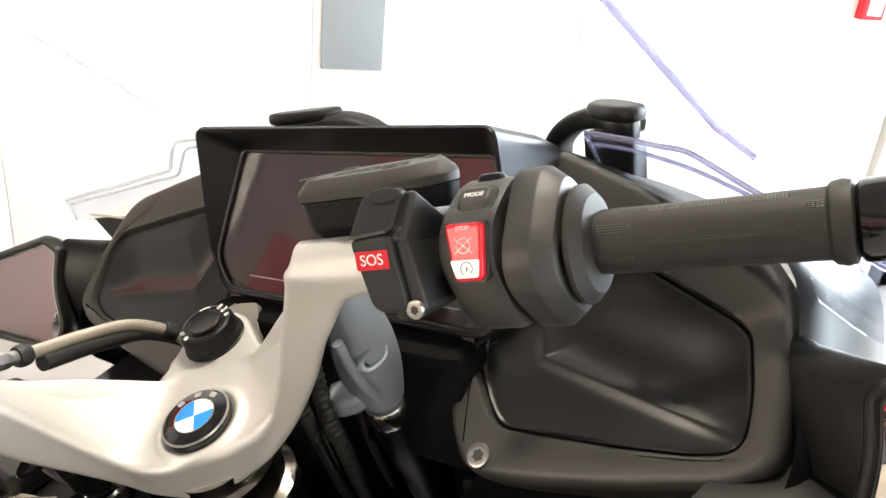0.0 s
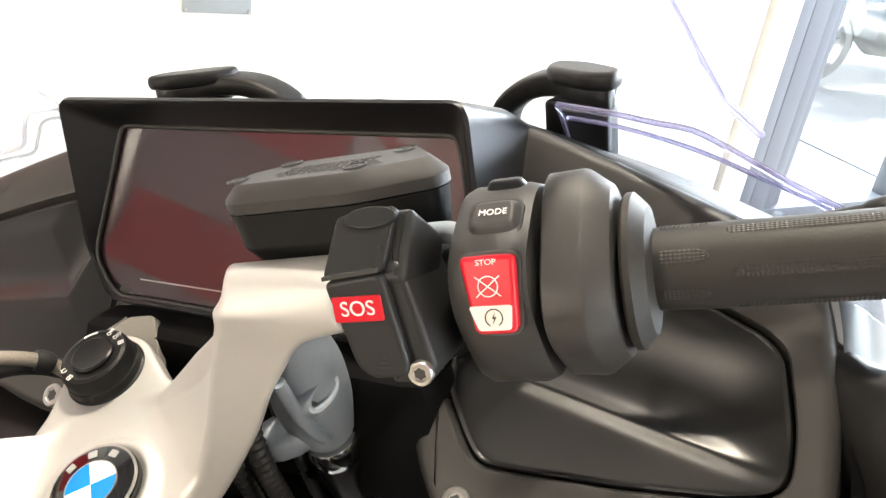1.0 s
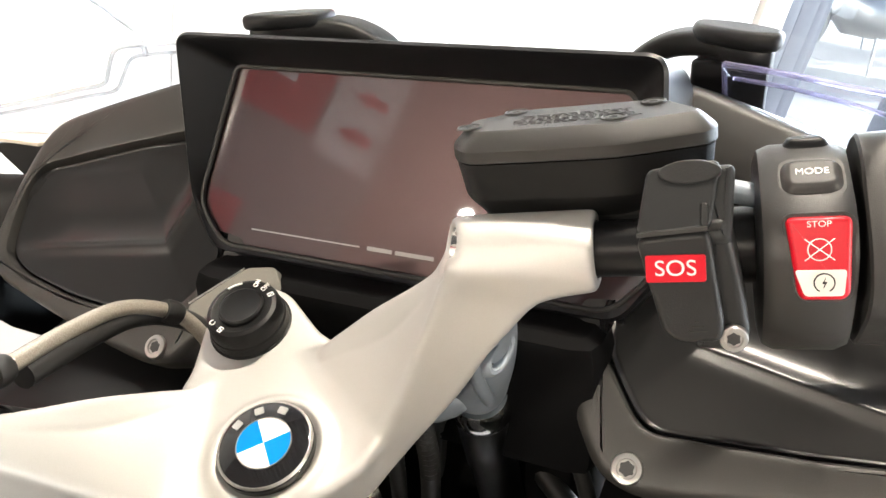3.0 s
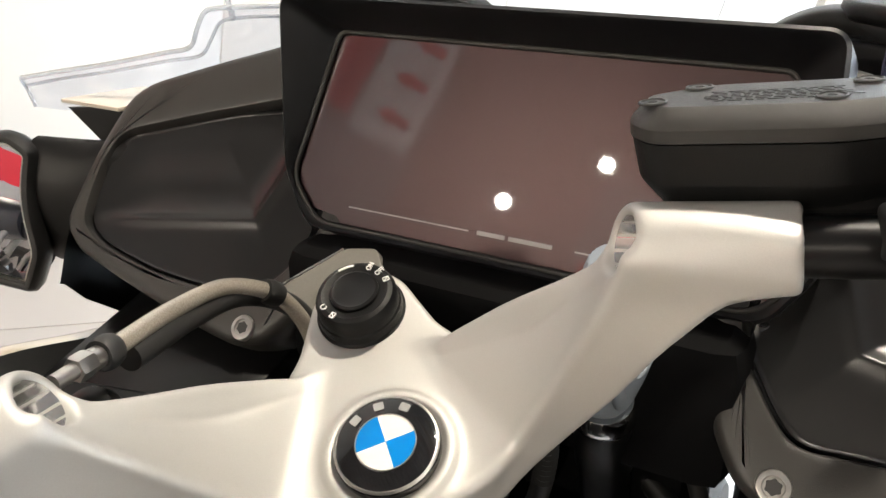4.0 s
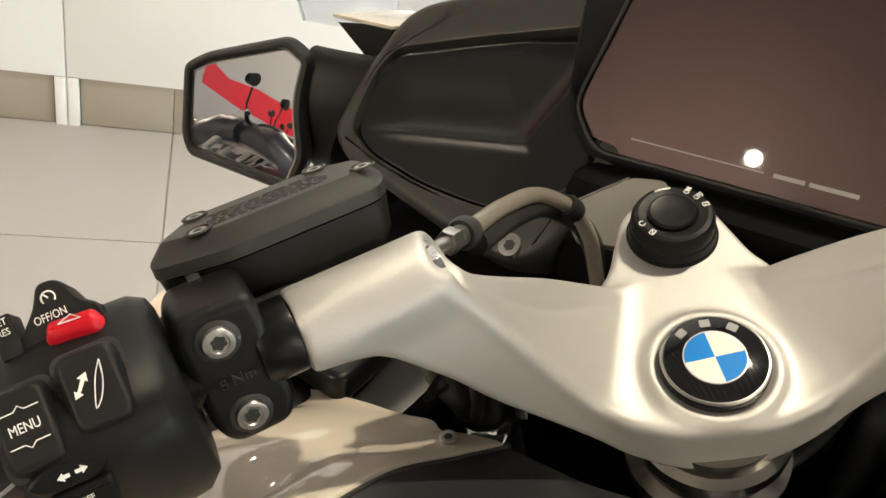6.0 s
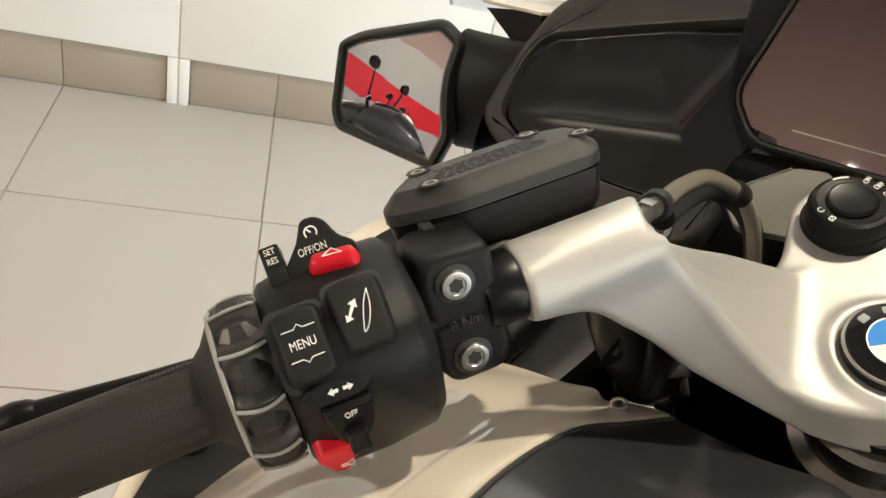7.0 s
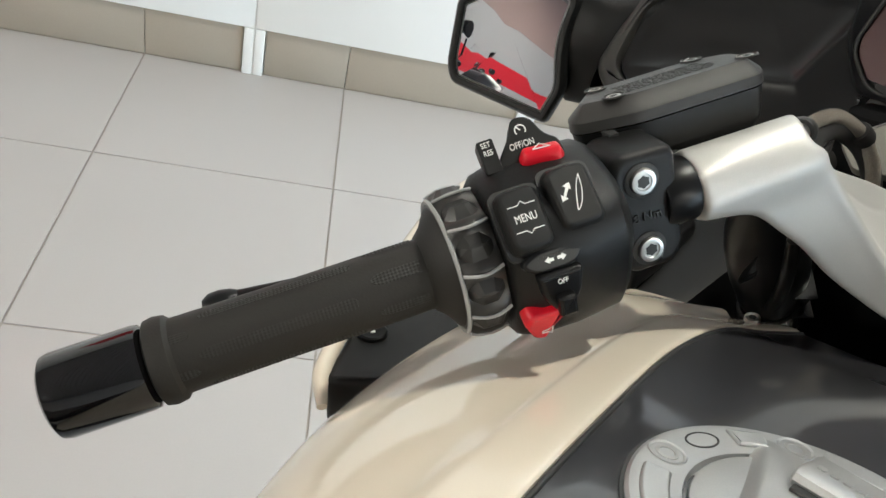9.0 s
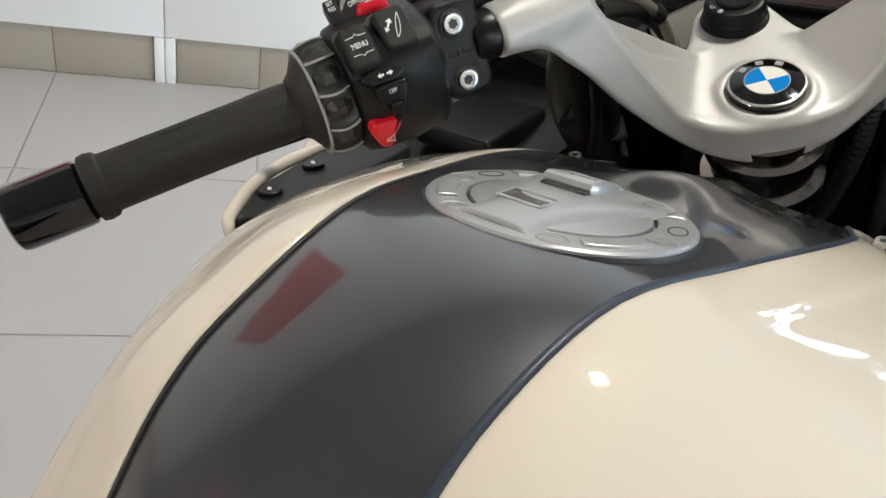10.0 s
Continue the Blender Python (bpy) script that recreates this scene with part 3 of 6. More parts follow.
class Casting:
    """A cast body as a field of distances on a grid, in thousandths of the unit; its half at x > 0 is worked out and mirrored."""

    def __init__(self, hi, lo, step):
        self.lo, self.step = np.array(lo, float), step
        self.axis = [np.arange(lo[i], hi[i], step, dtype=np.float32) for i in range(3)]
        self.shape = tuple(len(q) for q in self.axis)
        self.x, self.y, self.z = (q.reshape([-1 if i == j else 1 for j in range(3)]) for i, q in enumerate(self.axis))

    def web(self, left, right, r, toward, far=9.0):
        """A wall with round rims between two edges, on the side of them that toward names."""
        f = np.full(self.shape, far, np.float32)
        a, b = smooth_line(left, 14), smooth_line(right, 14)
        reach = r + far
        for i in range(len(a)):
            w = (b[i] - a[i])
            t = (a[min(i + 1, len(a) - 1)] + b[min(i + 1, len(a) - 1)] - a[max(i - 1, 0)] - b[max(i - 1, 0)])
            nrm = t.cross(w).normalized()
            nrm = nrm if nrm.dot(V(toward)) > 0 else -nrm
            length = w.length
            w.normalize()
            n = max(2, int(length / 0.9))
            for j in range(n + 1):
                c = a[i] + w * (r + (length - 2 * r) * j / n) + nrm * r
                for m in ((1, -1) if c.x < 16 else (1,)):
                    q = (c.x * m, c.y, c.z)
                    lo = [max(0, int((q[d] - reach - self.lo[d]) / self.step)) for d in range(3)]
                    hi = [max(0, int((q[d] + reach - self.lo[d]) / self.step) + 1) for d in range(3)]
                    sl = tuple(slice(p, e) for p, e in zip(lo, hi))
                    dx, dy, dz = self.x[sl[0]] - q[0], self.y[:, sl[1]] - q[1], self.z[:, :, sl[2]] - q[2]
                    block = f[sl]
                    np.minimum(block, np.sqrt(dx * dx + dy * dy + dz * dz) - r, out=block)
        return f

    def plate(self, outline, z0, z1, r):
        """A plate of that outline with rounded rims."""
        px, py = self.x[:, :, 0], self.y[:, :, 0]
        d2 = np.full((self.shape[0], self.shape[1]), 1e9, np.float32)
        inside = np.zeros_like(d2, dtype=bool)
        for i, p in enumerate(outline):
            q = outline[i - 1]
            ex, ey = q[0] - p[0], q[1] - p[1]
            t = np.clip(((px - p[0]) * ex + (py - p[1]) * ey) / (ex * ex + ey * ey + 1e-9), 0, 1)
            d2 = np.minimum(d2, (px - p[0] - t * ex) ** 2 + (py - p[1] - t * ey) ** 2)
            inside ^= ((p[1] > py) != (q[1] > py)) & (px < p[0] + (py - p[1]) * ex / (ey if abs(ey) > 1e-9 else 1e-9))
        d = np.sqrt(d2)
        d = np.where(inside, -d, d)[:, :, None] + r
        e = np.abs(self.z - (z0 + z1) / 2) - (z1 - z0) / 2 + r
        return np.minimum(np.maximum(d, e), 0) + np.sqrt(np.maximum(d, 0) ** 2 + np.maximum(e, 0) ** 2) - r

    def along(self, o, d, a, b):
        """Each place by its way along a bar's axis and its two offsets from it."""
        px, py, pz = self.x - o[0], self.y - o[1], self.z - o[2]
        return tuple(px * v[0] + py * v[1] + pz * v[2] for v in (d, a, b))

    def mesh(self, f, smooth=2):
        """The skin of the mirrored field, as vertices and quads."""
        k = round(-self.lo[0] / self.step)
        f = np.concatenate((f[:k:-1], f[k:]), 0)
        lo = np.array((-self.axis[0][-1], self.lo[1], self.lo[2]))
        for _ in range(smooth):
            for ax in range(3):
                g = np.roll(f, 1, ax) + np.roll(f, -1, ax)
                f = 0.5 * f + 0.25 * g
        s = f < 0
        corners = list(itertools.product((0, 1), repeat=3))
        n = tuple(q - 1 for q in f.shape)
        cut = lambda arr, c: arr[c[0]:c[0] + n[0], c[1]:c[1] + n[1], c[2]:c[2] + n[2]]
        count = sum(cut(s, c).astype(np.int8) for c in corners)
        cell = np.nonzero((count > 0) & (count < 8))
        index = np.full(n, -1, np.int32)
        index[cell] = np.arange(len(cell[0]))
        total, hits = np.zeros((len(cell[0]), 3)), np.zeros(len(cell[0]))
        val = {c: f[cell[0] + c[0], cell[1] + c[1], cell[2] + c[2]] for c in corners}
        for c in corners:
            for ax in range(3):
                if c[ax] == 0:
                    e = tuple(1 if i == ax else q for i, q in enumerate(c))
                    m = (val[c] < 0) != (val[e] < 0)
                    t = np.where(m, val[c] / np.where(m, val[c] - val[e], 1), 0)
                    for i in range(3):
                        total[:, i] += np.where(m, c[i] + (t if i == ax else 0), 0)
                    hits += m
        verts = lo + (np.stack(cell, 1) + total / hits[:, None]) * self.step
        quads = []
        for ax in range(3):
            u, v = (ax + 1) % 3, (ax + 2) % 3
            a = [slice(1, -1)] * 3
            a[ax] = slice(0, -1)
            b = list(a)
            b[ax] = slice(1, None)
            g = np.nonzero(s[tuple(a)] != s[tuple(b)])
            g = [q + (0 if i == ax else 1) for i, q in enumerate(g)]
            ring = []
            for du, dv in ((0, 0), (1, 0), (1, 1), (0, 1)):
                at = list(g)
                at[u], at[v] = at[u] - du, at[v] - dv
                ring.append(index[tuple(at)])
            quads.append(np.stack(ring, 1))
        quads = np.concatenate(quads)
        return verts, quads[(quads >= 0).all(1)]


# rear rim of the top, lower rim of the rear band, groove and crest of the web in front
rim_r = [(0, -27, -3), (16, -26, -3), (31, -22, -2.5), (42, -18, 1.5), (50, -15, 7.5), (64, -12.8, 31), (75, -12.2, 53), (84.2, -11.8, 71), (88, -10.4, 79), (89.6, -9.8, 84), (90, -9.6, 86)]
rim_b = [(0, -32, -27), (16, -31, -26), (36, -25.5, -21), (50, -20, -14), (64, -19, 0), (84, -22, 27), (98, -24.3, 50), (107.5, -25.8, 62), (115, -27.3, 72), (123, -29.5, 78.5), (141, -36.4, 86)]
web_r = [(34, -21, -4), (45, -16, 2), (52, -14, 10), (64, -12, 30), (75, -11, 52), (84, -10, 70), (88, -8.6, 77)]
web_g = [(19, 42, -7), (28, 37, -1), (41, 30, 9), (60, 18, 26), (75, 10, 46), (83, 5, 60), (88, 2, 67)]
web_f = [(17, 48, -5), (29, 45, 1), (42, 41, 12), (60, 31, 32), (78, 19, 52), (88, 12.5, 64), (93, 9.5, 70)]
cast = Casting((164, 104, 100), (-18, -56, -38), 1.0)
band = cast.web(rim_r, rim_b, 2.4, (0, 1, 0))
panel = cast.web(web_r, web_g, 2.2, (0, 0.3, -1))
flange = cast.web(web_g, web_f, 2.2, (0, 1, -0.6))
top = [(0, -29), (18, -28), (34, -22.5), (45, -13), (38, 15), (25, 40), (40, 46), (32, 56), (26.5, 72), (21, 88), (10, 97.5), (0, 98)]
top = [(-x, y) for x, y in reversed(top[1:-1])] + top
table = cast.plate([tuple(p) for p in fillet(top, 8, 4)], -21, -1.8, 3.0)
body = soft_min(soft_min(panel, flange, 1.8), soft_min(band, table, 4), 4.5)
u, ya, zb = cast.along(SL_O, SL_D, SL_A, SL_B)
q = np.sqrt(ya * ya + zb * zb)
ends = np.maximum(u - 53.2, (0.25 * ya + 0.44 * zb - 1.0 - u) * 0.89)
sleeve = np.minimum(np.maximum(q - 11.9, ends + 2), 0) + np.sqrt(np.maximum(q - 11.9, 0) ** 2 + np.maximum(ends + 2, 0) ** 2) - 2
body = soft_min(body, sleeve, 7)
body = np.maximum(body, np.where(q < 60, u - 53.0, -9))
body = np.maximum(body, 9.9 - q)                                    # the bore
rr = np.sqrt(cast.x ** 2 + cast.y ** 2)
seat_rim = np.sqrt((rr - 24.4) ** 2 + (cast.z + 1.2) ** 2) - 2.6
body = soft_min(body, seat_rim, 4)
body = np.maximum(body, -np.maximum(rr - 22.4, -0.2 - cast.z))   # the emblem's seat
verts, quads = cast.mesh(body)
me = bpy.data.meshes.new("fork_bridge")
me.from_pydata((verts / 1000).tolist(), [], quads.tolist())
bm = bmesh.new()
bm.from_mesh(me)
bpy.data.meshes.remove(me)
bridge = part("fork_bridge", bm, silver, None, "satin silver cast fork bridge", STEER, 70)
for s, m in ((-1, LEFT), (1, RIGHT)):
    bo = revolve([(0.0526, 0.0101), (0.052, 0.0097), (0.012, 0.0098), (0.0005, 0.0098)], 48, cap=False)
    for v in bo.verts:  # the inner end is cut aslant, level with the arm
        if v.co.x < 0.007:
            v.co.x += 0.25 * v.co.y + 0.44 * v.co.z
        ripple = 1 + 0.012 * math.cos(12 * math.atan2(v.co.z, v.co.y))
        v.co.y, v.co.z = v.co.y * ripple, v.co.z * ripple
    part("bore", bo, machined, bridge, "bright machined bore", m)
    part("handlebar", revolve([(0.030, 0.0), (0.030, 0.0096), (0.26, 0.0096), (0.26, 0.0)], 32), plastic_smooth, None, "black handlebar tube", m)

# round emblem: black ring, quartered blue and white centre, no lettering
em = part("emblem", revolve([(0.0006, 0.0214), (0.0036, 0.0214), (0.0050, 0.0204), (0.0056, 0.0192), (0.0060, 0.001)], 64, UPZ), gloss_black, None, "round black emblem with blue and white quarters", STEER, 30)
part("emblem_rim", revolve([(0.0046, 0.0211), (0.0055, 0.0205), (0.0056, 0.0200), (0.0052, 0.0198)], 64, UPZ, cap=False), steel, em, "thin chrome ring", STEER)
for q in range(4):
    a0 = radians(6 + 90 * q)
    pts = [(0, 0)] + [(0.0118 * math.cos(a0 + radians(90) * i / 14), 0.0118 * math.sin(a0 + radians(90) * i / 14)) for i in range(15)]
    part("quarter", prism(pts, 0.0056, 0.0064), blue_enamel if q % 2 else white_enamel, em, "blue quarter" if q % 2 else "white quarter", STEER)
part("centre_ring", revolve([(0.0057, 0.0118), (0.0065, 0.0118), (0.0065, 0.0123), (0.0057, 0.0123)], 56, UPZ, cap=False), steel, em, "", STEER)
for ang in (128, 90, 52):
    c, s = math.cos(radians(ang)), math.sin(radians(ang))
    part("mark", prism(rect(0.0042, 0.0034, 0.0006), 0.0055, 0.0062, 0, axes((0.0164 * c, 0.0164 * s, 0), (s, -c, 0), (c, s, 0), (0, 0, 1))), grey_print, em, "grey mark", STEER)

# ignition knob
KN = STEER @ Matrix.Translation((0.0, 0.073, -0.004))
kn = part("ignition_knob", revolve([(0, 0.0205), (0.003, 0.0205), (0.0036, 0.0196), (0.0075, 0.0192), (0.0082, 0.0186), (0.0135, 0.0184), (0.016, 0.0170), (0.0168, 0.0150), (0.0162, 0.0135), (0.0163, 0.001)], 56, UPZ), plastic, None, "round black keyless ignition knob", KN, 30)
part("cap", revolve([(0.0155, 0.0112), (0.0176, 0.0109), (0.0184, 0.0098), (0.0180, 0.0085), (0.0181, 0.0)], 48, UPZ), plastic_smooth, kn, "pressed cap", KN, 30)
for ang, what in ((52, "ON"), (30, "OFF"), (8, "lock"), (196, "ring"), (222, "box")):
    c, s = math.cos(radians(ang)), math.sin(radians(ang))
    mm = KN @ axes((0.0150 * c, 0.0150 * s, 0.0170), (c, s, 0), (-s, c, 0), (0, 0, 1))
    if what in ("ON", "OFF"):
        lettering(what, 0.0036, mm, white_print, kn, "white lettering", squeeze=0.8, bold=0.01)
    elif what == "ring":
        part("symbol", tube([(0.0013 * math.cos(a / 4), 0.0013 * math.sin(a / 4), 0) for a in range(-9, 12)], 0.00028, 6), white_print, kn, "white ring symbol", mm)
    else:
        for a, b in (((-0.0013, -0.0010), (0.0013, -0.0010)), ((0.0013, -0.0010), (0.0013, 0.0010)), ((0.0013, 0.0010), (-0.0013, 0.0010)), ((-0.0013, 0.0010), (-0.0013, -0.0010)), ((-0.0013, -0.0010), (0.0013, 0.0010))):
            part("symbol", tube([(*a, 0), (*b, 0)], 0.00026, 6), white_print, kn, "white symbol", mm)
part("mark", prism([(0.0145 * math.cos(radians(a)), 0.0145 * math.sin(radians(a))) for a in range(82, 112, 4)] + [(0.0155 * math.cos(radians(a)), 0.0155 * math.sin(radians(a))) for a in range(110, 80, -4)], 0.0166, 0.0171), white_print, kn, "white scale", KN)


def housing(name, sections, mat, m, parent=None, label="", e=3.0, sharp=40):
    """Loft along the bar: sections of u, centre (y, z), half sizes."""
    rings = [[V((u, y, z)) for y, z in superellipse(cy, cz, ry, rz, e, 44)] for u, cy, cz, ry, rz in sections]
    return part(name, loft(rings), mat, parent, label, m, sharp)


def grip(side, m, start):
    g = part("grip", revolve([(start, 0.0105), (start + 0.0005, 0.0130), (0.18, 0.0133), (0.21, 0.0131), (0.244, 0.0133), (0.2465, 0.0134), (0.2480, 0.0150), (0.2515, 0.0156), (0.2545, 0.0150), (0.2555, 0.0130), (0.2555, 0.0102)], 56), rubber, None, "dark rubber handlebar grip with knurled inlays", m, 30)
    for th, u0, u1, wd in ((29, start + 0.003, 0.178, 20), (52, 0.184, 0.2385, 18), (80, start + 0.003, 0.178, 16), (-8, 0.183, 0.236, 16), (18, 0.240, 0.247, 14), (75, 0.240, 0.247, 14), (110, 0.184, 0.238, 16), (-30, start + 0.003, 0.178, 16)):
        pts, nn, rr = [], max(6, int((u1 - u0) / 0.00065)), 0.01335
        for j in range(nn + 1):
            u, end = u0 + (u1 - u0) * j / nn, 0.0022
            w = wd / 2
            if u0 > start + 0.005 and u - u0 < end:
                w *= math.sqrt(max(0.04, 1 - (1 - (u - u0) / end) ** 2))
            if u1 < 0.2465 and u1 - u < end * 2.5:
                w *= math.sqrt(max(0.04, 1 - (1 - (u1 - u) / (end * 2.5)) ** 2))
            row = []
            for k in range(-4, 5):
                q = rr + (0.00024 if j % 2 and k % 2 else 0.0)
                row.append(V((u, q * math.sin(radians(th + w * k / 4)), q * math.cos(radians(th + w * k / 4)))))
            pts.append(row)
        part("knurl_inlay", loft(pts, closed=False), rubber_knurl, g, "knurled inlay", m, 10)
    return g


# ---- left handlebar end ----
grip(-1, LEFT, 0.157)
be = part("bar_end_weight", revolve([(0.2555, 0.0), (0.2555, 0.0125), (0.257, 0.0146), (0.259, 0.0150), (0.286, 0.0150), (0.2885, 0.0144), (0.2895, 0.0130), (0.2898, 0.0)], 64), gloss_black, None, "gloss black bar end weight", LEFT, 30)
part("collar", revolve([(0.150, 0.0225), (0.1515, 0.0218), (0.155, 0.0165), (0.158, 0.0138), (0.1585, 0.012)], 48), rubber, None, "flared rubber collar", LEFT, 40)
# menu wheel: scalloped ring with pale edges
def wheel_ring(n, lobes, r0, depth, u):
    return [V((u, (r0 - depth * (0.5 + 0.5 * math.cos(lobes * 2 * math.pi * i / n))) * math.sin(2 * math.pi * i / n), (r0 - depth * (0.5 + 0.5 * math.cos(lobes * 2 * math.pi * i / n))) * math.cos(2 * math.pi * i / n))) for i in range(n)]


HEX = [(1, 0.25), (0.55, 1), (-0.55, 1), (-1, 0.25), (-1, -0.25), (-0.55, -1), (0.55, -1), (1, -0.25)]
wheel = part("menu_wheel", loft([wheel_ring(120, 10, r, d, u) for u, r, d in ((0.1345, 0.0215, 0.0), (0.1348, 0.0252, 0.0012), (0.1375, 0.0268, 0.0034), (0.1425, 0.0274, 0.0046), (0.1475, 0.0264, 0.0034), (0.1498, 0.0248, 0.0010), (0.1505, 0.0225, 0.0))]), wheel_grey, None, "black scalloped menu wheel with pale grip lines", LEFT, 50)
part("edge_line", revolve([(0.1492, 0.0246), (0.1498, 0.0254), (0.1507, 0.0247), (0.1505, 0.0236)], 72, cap=False), grey_print, wheel, "pale grey edge line", LEFT)
for k in range(10):
    th = 36 * (k + 0.5)
    pts = []
    for j in range(7):
        u = 0.1352 + 0.0142 * j / 6
        rr = 0.0256 + 0.0020 * math.sin(math.pi * (0.15 + 0.8 * j / 6))
        bend = 3.0 * math.sin(math.pi * j / 6)
        pts.append(V((u, rr * math.sin(radians(th + bend)), rr * math.cos(radians(th + bend)))))
    part("grip_line", tube(pts, 0.00065, 6), grey_print, wheel, "pale grey line", LEFT)
    pm = LEFT @ on_bar(0.1422, 36 * k, 0.0226)
    part("facet", loft([[V((0.0070 * x, 0.0074 * y, 0.0004)) for x, y in HEX], [V((0.0050 * x, 0.0046 * y, 0.0026)) for x, y in HEX], [V((0.0034 * x, 0.0004 * y, 0.0046)) for x, y in HEX]]), wheel_grey, wheel, "", pm, 20)

sw = housing("left_switch_housing", [(0.0885, 0.0, 0.001, 0.0205, 0.0215), (0.0895, 0.002, 0.0015, 0.0240, 0.0255), (0.094, 0.0035, 0.002, 0.0268, 0.0285), (0.110, 0.004, 0.002, 0.0280, 0.0292), (0.126, 0.004, 0.0015, 0.0276, 0.0284), (0.1325, 0.003, 0.001, 0.0258, 0.0268), (0.1343, 0.002, 0.0005, 0.0235, 0.0245)], plastic, LEFT, None, "black left handlebar switch housing", 3.2)
part("split_line", revolve([(0.1345, 0.0235), (0.1345, 0.0140)], 40, cap=False), dark_print_and_shade, sw, "", LEFT)


def rocker(name, u, th, r, w, h, depth, mat, parent, label, m, tilt=0, rad=0.003, bev=0.0010):
    mm = m @ on_bar(u, th, r) @ pose(0, 0, 0, 0, 0, tilt)
    base, top = [V(p) for p in rect(w, h, min(rad * 1.6, h * 0.49), 6)], depth
    rings = [[V((*p, z)) for p in inset(base, d)] for z, d in ((-0.003, 0.0), (top * 0.25, 0.0), (top - bev, w * 0.07), (top - bev * 0.3, w * 0.07 + bev * 0.5), (top, w * 0.07 + bev * 1.2), (top, w * 0.07 + bev * 1.5))]
    o = part(name, loft(rings), mat, parent, label, mm, 40)
    return o, mm @ Matrix.Translation((0, 0, depth))


def recess(u, th, r, w, h, m, parent, tilt=0):
    mm = m @ on_bar(u, th, r) @ pose(0, 0, 0, 0, 0, tilt)
    # flat dark plate, the gap's shade put in as colour
    part("recess", prism(rect(w, h, 0.004, 5), -0.002, 0.0004), dark_print_and_shade, parent, "dark gap round the button", mm)


FLIP = axes((0, 0, 0), (-1, 0, 0), (0, -1, 0), (0, 0, 1))
recess(0.1258, 32, 0.0312, 0.0178, 0.0248, LEFT, sw)
mb, mm = rocker("menu_rocker", 0.1258, 32, 0.0316, 0.0156, 0.0228, 0.0052, dull_black, sw, "black rocker marked MENU", LEFT)
lettering("MENU", 0.0038, mm @ FLIP, white_print, mb, "white lettering", squeeze=0.74)
for yv, sg in ((-0.0046, 1), (0.0042, -1)):
    part("symbol", tube([(0.0048, yv, 0.0001), (0.0013, yv, 0.0001), (0.0, yv + sg * -0.0012, 0.0001), (-0.0013, yv, 0.0001), (-0.0048, yv, 0.0001)], 0.00018, 6), white_print, mb, "white arrow line", mm)
recess(0.1077, 28, 0.0322, 0.0186, 0.0250, LEFT, sw)
wb, mm = rocker("screen_rocker", 0.1077, 28, 0.0324, 0.0164, 0.0230, 0.0050, dull_black, sw, "black rocker with a windscreen symbol", LEFT)
part("symbol", tube(smooth_line([(-0.0035, -0.006, 0.0002), (-0.0012, -0.002, 0.0002), (0.0008, 0.004, 0.0002), (0.001, 0.0058, 0.0002), (-0.001, 0.0035, 0.0002), (-0.0028, -0.001, 0.0002), (-0.0035, -0.006, 0.0002)], 4), 0.00018, 6), white_print, wb, "white windscreen symbol", mm)
part("symbol", prism([(0.0005, -0.0042), (0.0030, -0.0035), (0.0022, -0.0028), (0.0040, 0.0000), (0.0047, -0.0006), (0.0050, 0.0016), (0.0028, 0.0012), (0.0034, 0.0005), (0.0014, -0.0022), (0.0008, -0.0016)], -0.0002, 0.0003), white_print, wb, "white double arrow", mm)
hz, mm = rocker("hazard_button", 0.1085, -13, 0.0305, 0.0158, 0.0074, 0.0048, red_plastic, sw, "red hazard light button", LEFT, -8, 0.004, 0.0012)
part("symbol", tube([(0.003, 0.0015, 0.0002), (0, -0.0018, 0.0002), (-0.003, 0.0015, 0.0002), (0.003, 0.0015, 0.0002)], 0.00022, 6), white_print, hz, "thin triangle", mm)
# cruise control: slide with symbol, and the set/resume tab
CRN = V((0.1, 0.55, 0.83)).normalized()
CRX = (V((1, 0, 0)) - CRN * CRN.x).normalized()
CR = LEFT @ axes((0.1120, -0.0130, 0.0330), CRX, CRN.cross(CRX), CRN)
cr = part("cruise_switch", prism(fillet([(0.0125, 0.010), (-0.0125, 0.010), (-0.0118, 0.0015), (-0.0075, -0.0018), (-0.0050, -0.0080), (-0.0024, -0.0100), (0.0020, -0.0102), (0.0050, -0.0040), (0.0110, 0.0030)], 0.002, 4), -0.010, 0.0005, 0.0008), dull_black, sw, "black cruise control slide marked OFF/ON", CR, 40)
lettering("OFF/ON", 0.0034, CR @ Matrix.Translation((0.0012, 0.0000, 0.0005)) @ FLIP, white_print, cr, "white lettering", squeeze=0.74)
part("symbol", tube([(0.0019 * math.cos(radians(a)), -0.0052 + 0.0019 * math.sin(radians(a)), 0.0006) for a in range(-220, 45, 15)], 0.00025, 6), white_print, cr, "white speedometer symbol", CR)
part("symbol", tube([(0, -0.0052, 0.0006), (0.001, -0.0066, 0.0006)], 0.00025, 6), white_print, cr, "", CR)
TB = LEFT @ axes((0.1256, -0.0125, 0.0325), CRX, CRN.cross(CRX), CRN)
tb = part("set_tab", prism(rect(0.0060, 0.0125, 0.0008, 3), -0.008, 0.0005, 0.0004), dull_black, sw, "black tab marked SET RES", TB, 40)
lettering("SET", 0.0028, TB @ Matrix.Translation((0, -0.0042, 0.0006)) @ FLIP, white_print, tb, "white lettering", squeeze=0.8)
lettering("RES", 0.0028, TB @ Matrix.Translation((0, -0.0012, 0.0006)) @ FLIP, white_print, tb, "white lettering", squeeze=0.8)
